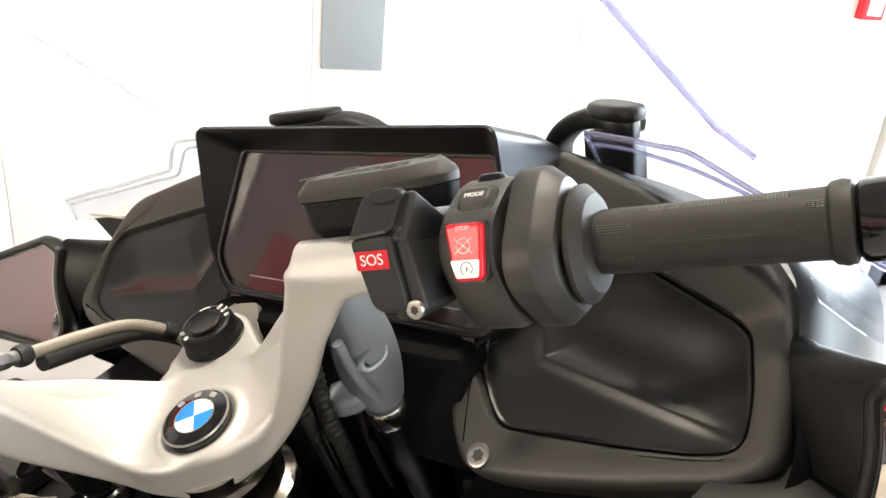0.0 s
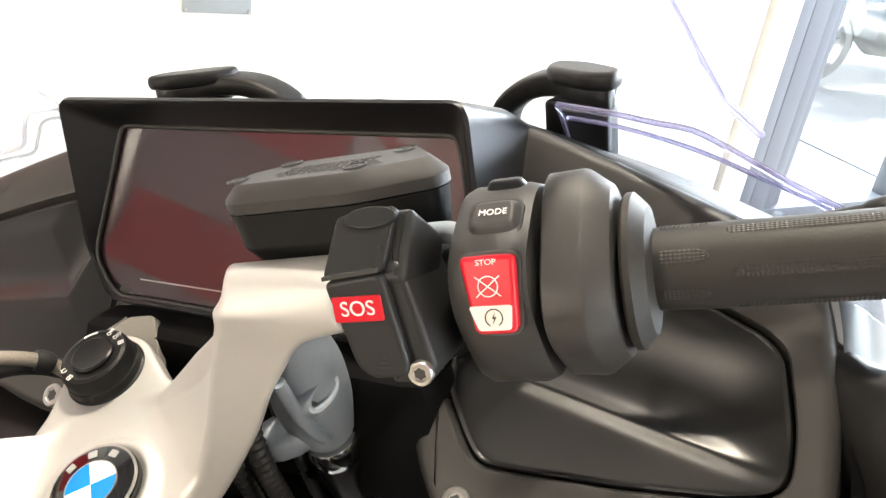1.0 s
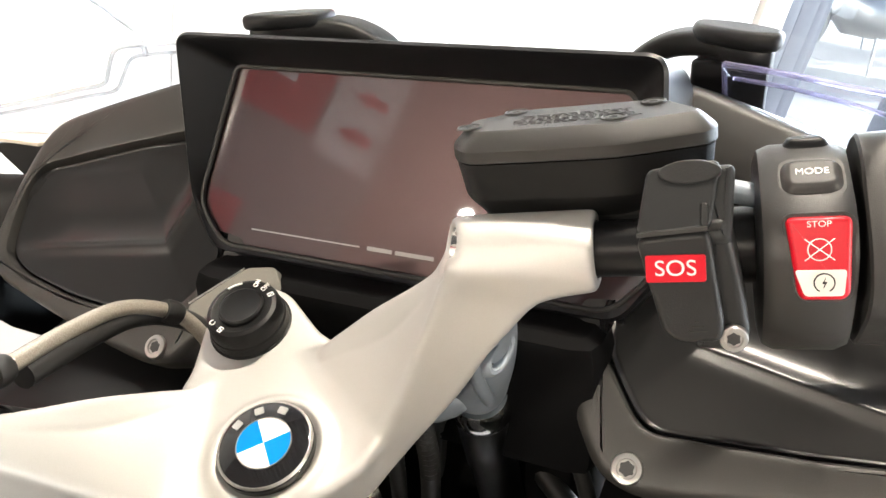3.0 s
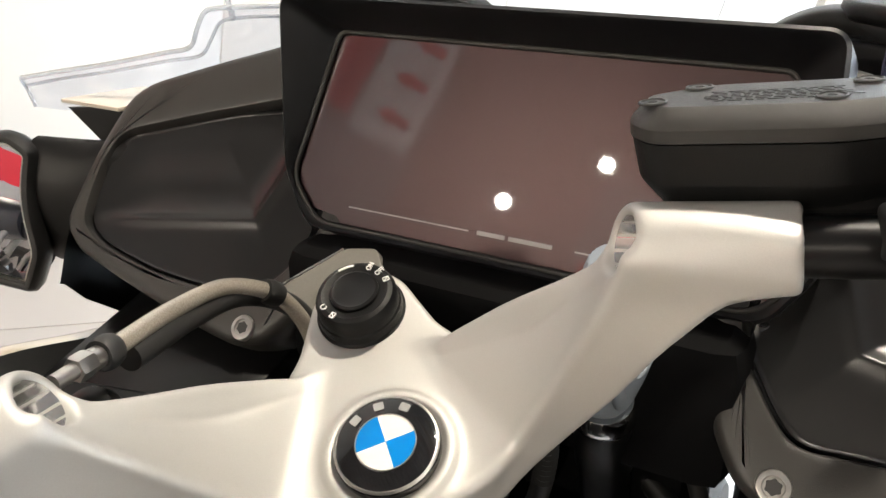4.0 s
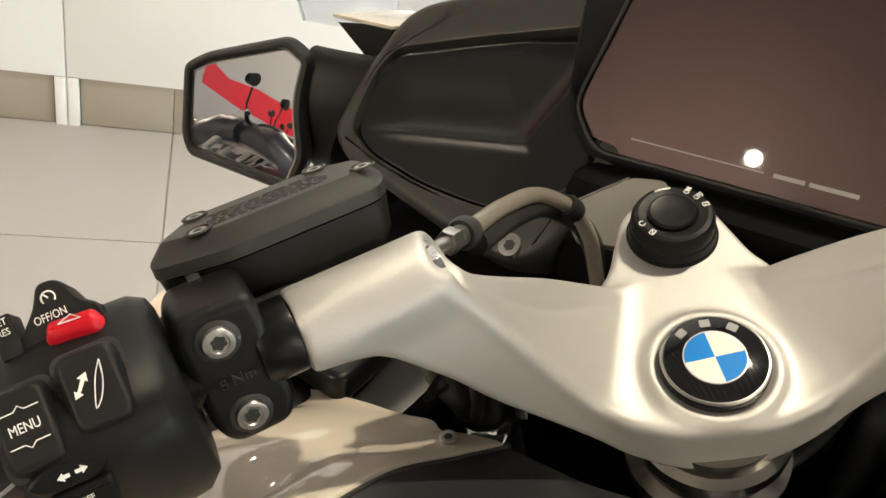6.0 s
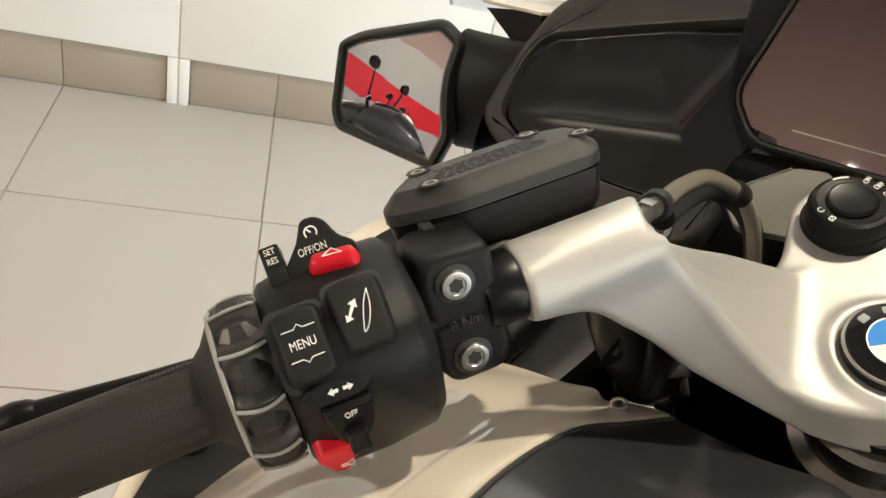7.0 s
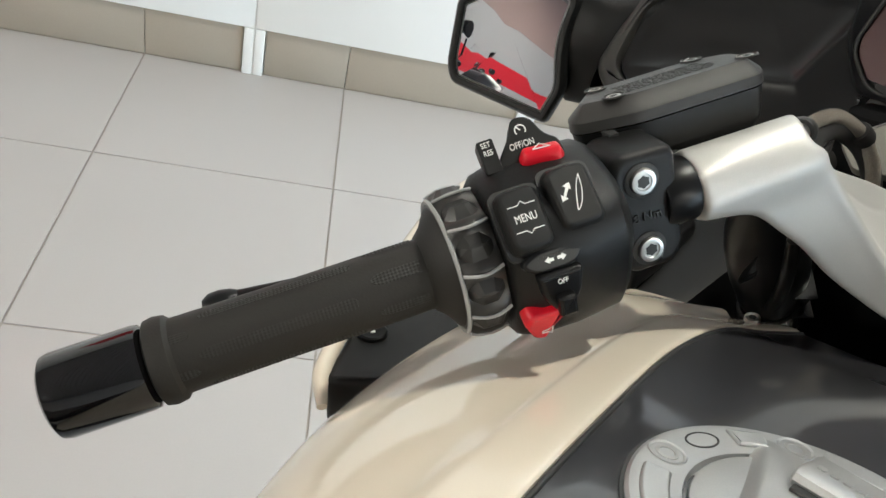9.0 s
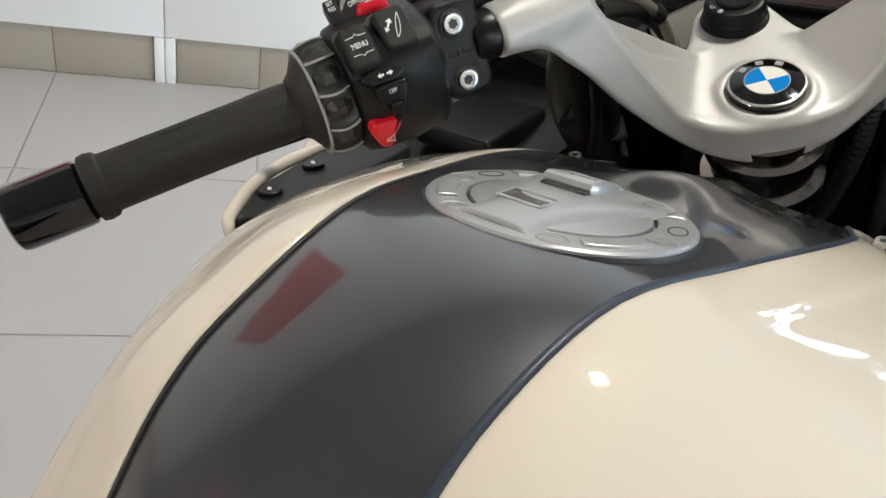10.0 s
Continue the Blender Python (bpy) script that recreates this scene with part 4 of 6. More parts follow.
# indicator slide, its push, and the horn
IN = LEFT @ on_bar(0.1205, 56, 0.0300)
ind = part("indicator_switch", prism(fillet([(-0.0125, -0.002), (-0.006, -0.004), (0.006, -0.004), (0.0125, -0.0005), (0.008, 0.004), (-0.006, 0.0045)], 0.003, 4), -0.004, 0.0060, 0.0014), plastic_smooth, sw, "black indicator slide with arrows", IN, 40)
for sg in (-1, 1):
    part("symbol", prism([(sg * 0.0007, -0.0003), (sg * 0.0022, -0.0003), (sg * 0.0022, -0.0010), (sg * 0.0038, 0.0002), (sg * 0.0022, 0.0014), (sg * 0.0022, 0.0007), (sg * 0.0007, 0.0007)], 0.0060, 0.0064), white_print, ind, "white arrow", IN)
PU = LEFT @ on_bar(0.1200, 75, 0.0285)
pu = part("indicator_push", prism(fillet([(-0.008, -0.0075), (0.008, -0.0075), (0.0065, 0.002), (0.003, 0.0075), (-0.003, 0.0075), (-0.0065, 0.002)], 0.002, 4), -0.004, 0.0085, 0.0016), plastic_smooth, sw, "black push marked OFF", PU, 40)
lettering("OFF", 0.0027, PU @ Matrix.Translation((0, -0.0042, 0.0086)) @ FLIP, white_print, pu, "white lettering", squeeze=0.8)
part("tip", prism(rect(0.0062, 0.0075, 0.0008, 3), 0.0070, 0.0118, 0.0012), plastic_smooth, pu, "ribbed push tip", PU @ Matrix.Translation((0, 0.0042, 0)), 40)
HN = LEFT @ on_bar(0.1235, 100, 0.0250)
hn = part("horn_button", prism(fillet([(-0.0050, -0.0075), (-0.0040, -0.0045), (0.0085, -0.0055), (0.0100, 0.000), (0.0058, 0.0105), (0.0012, 0.0120), (-0.0012, 0.0055), (-0.0050, 0.0000)], 0.0022, 4), -0.004, 0.0095, 0.0018), red_plastic, sw, "red horn button", HN, 40)
part("symbol", tube([(0.0035, 0.0065, 0.0096), (0.0015, 0.0065, 0.0096), (-0.0002, 0.0083, 0.0096), (-0.0002, 0.0032, 0.0096), (0.0015, 0.0050, 0.0096), (0.0035, 0.0050, 0.0096), (0.0035, 0.0065, 0.0096)], 0.00025, 6), white_print, hn, "white horn symbol", HN)

# master cylinder clamp with two bolts
nv = V((0, 0.95, 0.31)).normalized()
CL = LEFT @ axes((0.0745, 0, 0), (1, 0, 0), nv.cross(V((1, 0, 0))), nv)
cl = part("lever_clamp", prism(fillet([(-0.0135, -0.0235), (0.0095, -0.0245), (0.0135, -0.018), (0.0125, 0.016), (0.008, 0.0245), (-0.010, 0.0245), (-0.0145, 0.018)], 0.005, 5), -0.016, 0.0095, 0.0035), plastic, None, "black handlebar clamp marked 8 Nm", CL, 40)
part("clamp_sleeve", revolve([(0.053, 0.0125), (0.054, 0.0128), (0.064, 0.0128), (0.066, 0.0118)], 40), plastic_smooth, cl, "", LEFT)
for yv in (-0.0135, 0.0145):
    q = CL @ Matrix.Translation((0.001 if yv < 0 else 0.0005, yv, 0.0088))
    part("washer", revolve([(0, 0.0068), (0.0012, 0.0068), (0.0015, 0.0062), (0.0015, 0.003)], 32, UPZ), dark_print_and_shade, cl, "", q)
    torx_bolt("bolt", q, 0.0051, cl)
lettering("8 Nm", 0.0050, CL @ Matrix.Translation((0.0, 0.0012, 0.0096)) @ FLIP, dark_print_and_shade, cl, "raised black lettering", 0.0006)
part("gap", prism(rect(0.004, 0.050, 0.0005), -0.018, 0.006), dark_print_and_shade, cl, "", CL @ Matrix.Translation((0, 0, -0.0165)))


def reservoir(m, outline, zl, zb, label, screws, metal=None):
    """Fluid reservoir: body under a bevelled lid with four screws."""
    top = [V(p) for p in fillet(outline, 0.006, 5)]
    rings = [[V((*q, z)) for q in inset(top, d)] for z, d in ((zb - 0.004, 0.0125), (zb, 0.0100), (zb + 0.009, 0.0030), (zb + 0.0105, 0.0024), (zl - 0.012, 0.0008), (zl - 0.0108, 0.0006))]
    r = part("fluid_reservoir", loft(rings), plastic, None, label, m, 40)
    lr = [[V((*q, z)) for q in inset(top, d)] for z, d in ((zl - 0.0104, 0.0008), (zl - 0.0100, 0.0), (zl - 0.0060, 0.0), (zl - 0.0052, 0.0004), (zl - 0.0006, 0.0052), (zl, 0.0064))]
    lid = part("lid", loft(lr), plastic_lid, r, "grey-black lid", m, 25)
    for x, y in screws:
        sm = m @ Matrix.Translation((x, y, zl))
        sc = part("screw", revolve([(0.00035, 0.0030), (0.0006, 0.0027), (0.0006, 0.0016), (-0.0002, 0.0013), (-0.0004, 0.0)], 24, UPZ), metal or steel, lid, "sunk cross-head screw", sm, 30)
        part("cup", revolve([(0.0002, 0.0046), (0.0007, 0.0044), (0.0008, 0.0040), (0.0002, 0.0036), (0.0001, 0.0026)], 28, UPZ, cap=False), plastic_lid, sc, "", sm, 40)
        part("slot", prism(rect(0.0030, 0.0008, 0.0002, 2), 0.0, 0.00068), dark_print_and_shade, sc, "", sm)
    cx = sum(p[0] for p in outline) / len(outline)
    cy = sum(p[1] for p in outline) / len(outline)
    rnd = random.Random(5)
    bm = bmesh.new()
    for i in range(7):
        x = cx - 0.021 + rnd.uniform(0, 0.003)
        while x < cx + 0.019:
            w = rnd.uniform(0.0016, 0.0052)
            prism(rect(w, 0.0010, 0.0003, 2), zl - 0.0002, zl + 0.00022, 0, Matrix.Translation((x + w / 2, cy - 0.0062 + 0.0021 * i, 0)), bm)
            x += w + rnd.uniform(0.0006, 0.0011)
    tagged(part("raised_writing", bm, plastic_lid, lid, "", m), "lines of raised warning text", kind="stuff")
    return r


def tilted(m, y, z, angle):
    """A frame that leans forward by that many degrees about the bar."""
    c, s = math.cos(radians(angle)), math.sin(radians(angle))
    return m @ axes((0, y, z), (1, 0, 0), (0, c, s), (0, -s, c))


lid_l = [(0.003, -0.002), (0.010, 0.0105), (0.062, 0.0105), (0.0850, 0.001), (0.0850, -0.008), (0.070, -0.029), (0.020, -0.029), (0.003, -0.017)]
reservoir(tilted(LEFT, -0.032, 0.0258, 26), lid_l, 0.0, -0.033, "black clutch fluid reservoir", ((0.0674, 0.0), (0.0105, 0.001), (0.066, -0.0195), (0.022, -0.0205)), dark_steel)
lid_r = [(0.001, -0.001), (0.009, 0.0115), (0.062, 0.0145), (0.091, 0.005), (0.094, -0.004), (0.078, -0.030), (0.024, -0.031), (0.001, -0.017)]
# screws near-black on this side: the shade of their sunken holes as colour
reservoir(tilted(RIGHT, -0.0304, 0.0325, 26), lid_r, 0.0, -0.034, "black brake fluid reservoir", ((0.0088, -0.001), (0.0600, 0.001), (0.072, -0.019), (0.022, -0.0205)), dark_print_and_shade)
for m in (LEFT, RIGHT):
    part("reservoir_bracket", box((0.045, -0.045, -0.010), (0.078, -0.010, 0.006), 0.004), plastic, None, "black reservoir bracket", m, 40)
# levers, forward of the grips
for m, nm in ((LEFT, "clutch_lever"), (RIGHT, "brake_lever")):
    path = smooth_line([(0.060, -0.038, -0.022), (0.085, -0.050, -0.044), (0.12, -0.061, -0.057), (0.18, -0.069, -0.060), (0.235, -0.073, -0.056)], 8)
    lv = part(nm, tube(path, [0.0090 - 0.0042 * min(1, i / 14) for i in range(len(path))], 14), plastic_smooth, None, "black lever in front of the grip", m)
    part("tip", revolve([(-0.010, 0.0042), (-0.007, 0.0058), (-0.002, 0.0068), (0.003, 0.0066), (0.0065, 0.0046), (0.0078, 0.0)], 24), plastic_smooth, lv, "rounded lever tip", m @ Matrix.Translation((0.240, -0.073, -0.056)))

# ---- right handlebar end ----
grip(1, RIGHT, 0.1605)
part("bar_end_weight", revolve([(0.2555, 0.0), (0.2555, 0.0125), (0.257, 0.0146), (0.259, 0.0150), (0.286, 0.0150), (0.2885, 0.0144), (0.2895, 0.0130), (0.2898, 0.0)], 64), gloss_black, None, "gloss black bar end weight", RIGHT, 30)
part("grip_flange", revolve([(0.1535, 0.012), (0.1535, 0.0240), (0.1545, 0.0250), (0.1565, 0.0250), (0.1605, 0.0205), (0.1618, 0.0138)], 56), rubber, None, "grey-black rubber grip flange", RIGHT, 30)
th_ = revolve([(0.1315, 0.014), (0.1315, 0.0302), (0.1322, 0.0312), (0.1430, 0.0316), (0.1445, 0.0312), (0.1512, 0.0262), (0.1518, 0.0245), (0.1518, 0.012)], 72)
for v in th_.verts:  # the drum is blunt-cornered, not quite round
    a = math.atan2(v.co.y, v.co.z) - radians(20)
    k = 1 + (0.955 * (abs(math.cos(a)) ** 3.4 + abs(math.sin(a)) ** 3.4) ** (-1 / 3.4) - 1) * ease((math.hypot(v.co.y, v.co.z) - 0.016) / 0.010)
    v.co.y, v.co.z = v.co.y * k, v.co.z * k
tc = part("throttle_housing", th_, plastic_grey, None, "black throttle housing", RIGHT, 25)
part("split_line", prism(rect(0.0118, 0.0005, 0.0002, 2), -0.0032, 0.0001), dark_print_and_shade, tc, "dark parting line", RIGHT @ on_bar(0.1376, 68, 0.0315))
rs = housing("right_switch_housing", [(0.1030, 0.001, 0.001, 0.0232, 0.0255), (0.1040, 0.0028, 0.0015, 0.0265, 0.0286), (0.1075, 0.0036, 0.002, 0.0280, 0.0300), (0.1250, 0.0036, 0.002, 0.0280, 0.0300), (0.1285, 0.0028, 0.0015, 0.0268, 0.0290), (0.1293, 0.002, 0.000, 0.0240, 0.0265)], plastic_grey, RIGHT, None, "black right handlebar switch housing", 3.0)
part("spacer", revolve([(0.092, 0.0125), (0.1035, 0.0125)], 40), plastic_smooth, rs, "", RIGHT)
part("wire", tube([(0.088, -0.006, 0.019), (0.096, -0.006, 0.019), (0.104, -0.004, 0.018)], 0.0038, 12), grey_cast, rs, "grey cable", RIGHT)
recess(0.1178, 7, 0.0322, 0.0178, 0.0142, RIGHT, rs)
mo, mm = rocker("mode_button", 0.1178, 7, 0.0316, 0.0168, 0.0132, 0.0034, plastic_grey, rs, "black button marked MODE", RIGHT, 0, 0.0032, 0.0012)
TXT = axes((0, 0, 0), (1, 0, 0), (0, -1, 0), (0, 0, 1))
lettering("MODE", 0.0032, mm @ Matrix.Translation((0, -0.0002, 0)) @ TXT, white_print, mo, "white lettering")
rocker("top_button", 0.1180, -26, 0.0305, 0.0140, 0.0080, 0.0042, plastic_smooth, rs, "small black button", RIGHT, 0, 0.003, 0.0015)
ST = RIGHT @ on_bar(0.1180, 49, 0.0352)
part("recess", prism(fillet([(-0.0098, -0.0125), (0.0098, -0.0125), (0.0088, 0.0125), (-0.0058, 0.0125)], 0.004, 5), -0.006, 0.0006), dark_print_and_shade, rs, "dark gap", ST)
st = part("stop_switch", prism(fillet([(-0.0086, -0.0115), (0.0086, -0.0115), (0.0078, 0.0100), (0.0060, 0.0116), (-0.0042, 0.0116), (-0.0056, 0.0100)], 0.0024, 5), -0.004, 0.0034, 0.0016), red_plastic, rs, "red STOP and starter rocker", ST, 40)
lettering("STOP", 0.0024, ST @ Matrix.Translation((0, -0.0096, 0.0034)) @ TXT, white_print, st, "white lettering", squeeze=1.1)
c3 = [(0.0030 * math.cos(2 * math.pi * i / 20), -0.0026 + 0.0030 * math.sin(2 * math.pi * i / 20), 0.0035) for i in range(21)]
part("symbol", tube(c3, 0.00018, 6), white_print, st, "white crossed-out engine symbol", ST)
for sg in (-1, 1):
    part("symbol", tube([(-0.0038, -0.0026 - sg * 0.0030, 0.0036), (0.0038, -0.0026 + sg * 0.0030, 0.0036)], 0.00018, 6), white_print, st, "", ST)
part("starter_field", prism(fillet([(-0.0066, 0.0030), (0.0068, 0.0030), (0.0060, 0.0104), (-0.0040, 0.0104)], 0.0012, 4), 0.0030, 0.0038, 0.0003), white_enamel, st, "white starter field", ST)
c4 = [(0.0010 + 0.0026 * math.cos(radians(a)), 0.0066 + 0.0026 * math.sin(radians(a)), 0.0039) for a in range(-240, 61, 15)]
part("symbol", tube(c4, 0.0002, 6), dark_print_and_shade, st, "dark starter symbol", ST)
part("symbol", prism([(0.0014, 0.0050), (0.0004, 0.0068), (0.0010, 0.0068), (0.0006, 0.0084), (0.0018, 0.0063), (0.0011, 0.0063)], 0.0037, 0.0040), dark_print_and_shade, st, "", ST)

# emergency call unit
ex, ey, ez = V((1, 0, 0)), V((0, 0.5, -0.85)).normalized(), V((0, 0.85, 0.5)).normalized()
SO = RIGHT @ axes((0.0803, 0.0360, 0.0310), ex, ey, ez)
so = part("emergency_call_unit", prism(fillet([(-0.0106, -0.0088), (0.0092, -0.0106), (0.0126, 0.0185), (0.0114, 0.0224), (0.0000, 0.0228), (-0.0044, 0.0195)], 0.0036, 6), -0.034, 0.0005, 0.0018, steps=4), matte_grey, None, "black emergency call unit with a red SOS label", SO, 40)
CV = SO @ Matrix.Translation((0.0, -0.0100, 0.0)) @ pose(0, 0, 0, 34, 0, 0)
cv = part("cover", prism(fillet([(-0.0072, -0.0195), (0.0128, -0.0215), (0.0096, -0.0014), (-0.0104, 0.0002)], 0.0026, 5), -0.026, 0.0, 0.0010), matte_grey, so, "hinged black cover", CV, 40)
part("cap", prism([(0.0045 + 0.0085 * math.cos(2 * math.pi * i / 32), -0.0178 + 0.0036 * math.sin(2 * math.pi * i / 32)) for i in range(32)], -0.002, 0.0008, 0.0006), matte_grey, cv, "oval plug", CV, 40)
part("latch", box((0.0070, -0.0085, -0.003), (0.0092, -0.0015, 0.0010), 0.0006), matte_grey, cv, "small latch", CV, 40)
part("gap", prism([(-0.0100, -0.0012), (0.0088, -0.0026), (0.0088, -0.0014), (-0.0100, 0.0000)], -0.01, 0.0008), dark_print_and_shade, so, "dark gap under the cover", SO @ Matrix.Translation((0, -0.0092, 0)))
part("shell", prism(fillet([(0.0060, -0.0120), (0.0138, -0.0125), (0.0172, 0.0040), (0.0196, 0.0220), (0.0170, 0.0266), (0.0040, 0.0266)], 0.0025, 5), -0.036, -0.0032, 0.0026), matte_grey, so, "", SO, 40)
part("shell", prism(fillet([(0.0060, -0.0212), (0.0168, -0.0216), (0.0150, 0.0020), (0.0060, 0.0020)], 0.0025, 5), -0.030, -0.0030, 0.0026), matte_grey, so, "", CV, 40)
part("label_plate", prism(rect(0.0162, 0.0080, 0.0008, 3), 0.0, 0.0009, 0.0002), red_plastic, so, "red SOS label", SO)
lettering("SOS", 0.0066, SO @ Matrix.Translation((0, 0.0, 0.0009)) @ TXT, white_print, so, "white SOS lettering")
torx_bolt("screw", SO @ Matrix.Translation((0.0148, 0.0222, -0.0036)), 0.0040, so)
for w, y in ((0.0012, 0.0160), (0.0034, 0.0175), (0.0052, 0.0190)):
    part("mark", prism(rect(w, 0.0003, 0.0001, 2), 0.0004, 0.0007), plastic_lid, so, "moulded mark", SO @ Matrix.Translation((0.0052, y, 0)))

# ---- hoses, fork tubes and steering head ----
path = smooth_line([(-0.100, 0.0185, 0.0700), (-0.094, 0.0295, 0.0625), (-0.087, 0.044, 0.052), (-0.074, 0.073, 0.032), (-0.058, 0.097, 0.012), (-0.042, 0.106, -0.010), (-0.034, 0.104, -0.030), (-0.032, 0.098, -0.055), (-0.03, 0.09, -0.10)], 10)
hs = part("brake_hose", tube(path[16:], 0.0041, 16), braid, None, "braided brake hose", STEER)
part("fitting", tube(path[:10], 0.0031, 16), steel, hs, "steel hose pipe", STEER)
part("nut", tube(path[7:13], [0.0048, 0.0052, 0.0052, 0.0052, 0.0052, 0.0048], 6), steel, hs, "hexagonal steel nut", STEER, 20)
part("ferrule", tube(path[12:18], [0.0045, 0.0043, 0.0043, 0.0043, 0.0043, 0.0043], 16), steel, hs, "steel ferrule", STEER)
part("clip", tube(path[15:20], [0.0060, 0.0068, 0.0068, 0.0068, 0.0060], 16), hose_rubber, hs, "black rubber clip", STEER)
part("clip", tube(path[48:53], [0.0058, 0.0064, 0.0064, 0.0064, 0.0058], 16), hose_rubber, hs, "black rubber clip", STEER)
low = [V(p) + V((0.002, 0.004, -0.012)) for p in path[18:]]
part("cable", tube(low, 0.0056, 14), hose_rubber, None, "black cable beside the brake hose", STEER)
for s in (-1, 1):
    ft = part("fork_tube", revolve([(0, 0.0), (0, 0.0150), (0.045, 0.0150), (0.048, 0.0135), (0.58, 0.0135), (0.58, 0)], 40, axes((s * 0.097, 0.025, -0.066), V((0, 0, -1)), (1, 0, 0), (0, 1, 0))), plastic_smooth, None, "black fork tube", STEER)
    part("collar", revolve([(-0.002, 0.0140), (0, 0.0152), (0.003, 0.0158), (0.011, 0.0158), (0.013, 0.0150)], 40, axes((s * 0.097, 0.025, -0.053), V((0, 0, -1)), (1, 0, 0), (0, 1, 0))), machined, ft, "bright steel collar", STEER)
    # cast joint: a swelling socket with a bolt eye and a rib
    prof = ((-0.052, 0.0120, 0.0), (-0.048, 0.0136, 0.0), (-0.040, 0.0152, 0.0), (-0.030, 0.0172, 0.001), (-0.018, 0.0186, 0.002), (-0.004, 0.0184, 0.004), (0.008, 0.0170, 0.006), (0.020, 0.0150, 0.007), (0.034, 0.0125, 0.006), (0.05, 0.010, 0.003))
    rings = [[V((s * (0.097 + dx) + r * (1 + 0.10 * math.cos(4 * math.pi * i / 28)) * math.cos(2 * math.pi * i / 28), 0.025 + 0.95 * r * math.sin(2 * math.pi * i / 28), z)) for i in range(28)] for z, r, dx in prof]
    kk = part("fork_knuckle", loft(rings), grey_cast if s > 0 else plastic_smooth, ft, "grey cast fork joint" if s > 0 else "black fork joint", STEER, 50, 1)
    eye = axes((s * 0.1085, 0.0085, 0.001), V((0.62 * s, -0.70, 0.36)).normalized(), V((-0.2 * s, 0.28, 0.94)), V((0.74, 0.66, 0)))
    part("bolt_eye", revolve([(-0.008, 0.0118), (-0.0010, 0.0108), (0.0008, 0.0092), (0.0006, 0.0074), (-0.0012, 0.0064), (-0.006, 0.0062)], 32, eye @ Matrix.Diagonal((1, 0.62, 1.15, 1)), cap=False), grey_cast if s > 0 else plastic_smooth, kk, "", STEER, 50)
    part("bore", revolve([(-0.0040, 0.0), (-0.0040, 0.0068)], 24, eye @ Matrix.Diagonal((1, 0.62, 1.15, 1)), cap=False), dark_print_and_shade, kk, "dark hole", STEER)
    part("rib", tube(smooth_line([(s * 0.094, 0.0055, 0.022), (s * 0.0945, 0.0045, 0.004), (s * 0.096, 0.0052, -0.014), (s * 0.099, 0.009, -0.032)], 5), 0.0034, 10), grey_cast if s > 0 else plastic_smooth, kk, "", STEER, 60)
    part("web", box((s * 0.074 - 0.008, 0.012, -0.046), (s * 0.086 + 0.004, 0.034, -0.030), 0.005), grey_cast if s > 0 else plastic_smooth, kk, "", STEER, 60)
hd = part("steering_head", revolve([(0.0, 0.030), (0.010, 0.030), (0.012, 0.034), (0.020, 0.034), (0.022, 0.028), (0.034, 0.030), (0.037, 0.036), (0.045, 0.036), (0.05, 0.03), (0.16, 0.034)], 44, axes((0, -0.004, -0.020), (0, 0, -1), (1, 0, 0), (0, 1, 0))), dark_steel, None, "steel steering head nut and bearing", STEER)
for k, (x0, yy, r) in enumerate(((0.066, 0.010, 0.0056), (0.050, 0.020, 0.0048), (0.078, 0.034, 0.0040))):
    pth = smooth_line([(x0 + 0.004, yy + 0.012, 0.004), (x0, yy, -0.030), (x0 - 0.003, yy, -0.07), (x0 - 0.010, yy + 0.01, -0.13), (x0 - 0.02, yy + 0.04, -0.22)], 16)
    part("wiring_conduit", tube(pth, r, 14, ribs=0.2), hose_rubber, None, "black corrugated wiring conduit", STEER)

# ---- cockpit, fairing and screen ----
XC = -0.009
SC = BODY @ axes((XC, 0.134, 0.028), (1, 0, 0), (0, 0.313, 0.95), (0, -0.95, 0.313))   # the display's plane


def lip(q):
    return 0.003 + 0.030 * max(0.0, min(1.0, (q - 0.012) / 0.10))


outer = fillet([(-0.126, -0.0105), (0.126, -0.0105), (0.1448, 0.0175), (0.139, 0.1165), (-0.139, 0.1165), (-0.1448, 0.0175)], [0.010, 0.010, 0.012, 0.010, 0.010, 0.012], 6)
inner = fillet([(-0.1200, -0.0045), (0.1200, -0.0045), (0.1395, 0.0180), (0.1185, 0.101), (-0.1185, 0.101), (-0.1395, 0.0180)], [0.010, 0.010, 0.010, 0.005, 0.005, 0.010], 6)
bm = bmesh.new()
o2 = [V(p) for p in outer]
rings = [[V((*p, -0.002)) for p in inner], [V((*p, 0.0015)) for p in inset([V(q) for q in inner], -0.002)],
         [V((*p, lip(p[1]) - 0.001)) for p in inset(o2, 0.0035)], [V((*p, lip(p[1]) + 0.0005)) for p in inset(o2, 0.0018)],
         [V((*p, lip(p[1]) - 0.0012)) for p in o2], [V((*p, -0.02)) for p in inset(o2, -0.002)], [V((p[0] * 0.98, p[1] * 0.96, -0.085)) for p in o2]]
loft(rings, cap=False, bm=bm)
inst = part("instrument_hood", bm, hood_plastic, None, "black hooded surround of the colour display", SC, 40)
bz = [V((*p, 0.0008)) for p in inset([V(q) for q in inner], -0.0012)]
part("bezel", tube(bz + bz[:1], 0.0015, 8), plastic_lid, inst, "grey-black rim round the display", SC, 60)
scr = part("display", prism(inset([V(p) for p in inner], -0.001), -0.006, -0.001, 0), screen_glass, inst, "dark glossy display, switched off", SC)
part("line", prism([(-0.101, 0.0056), (-0.025, 0.0056), (-0.025, 0.0064), (-0.101, 0.0064)], -0.0012, -0.0006), grey_print, scr, "pale line on the display", SC)
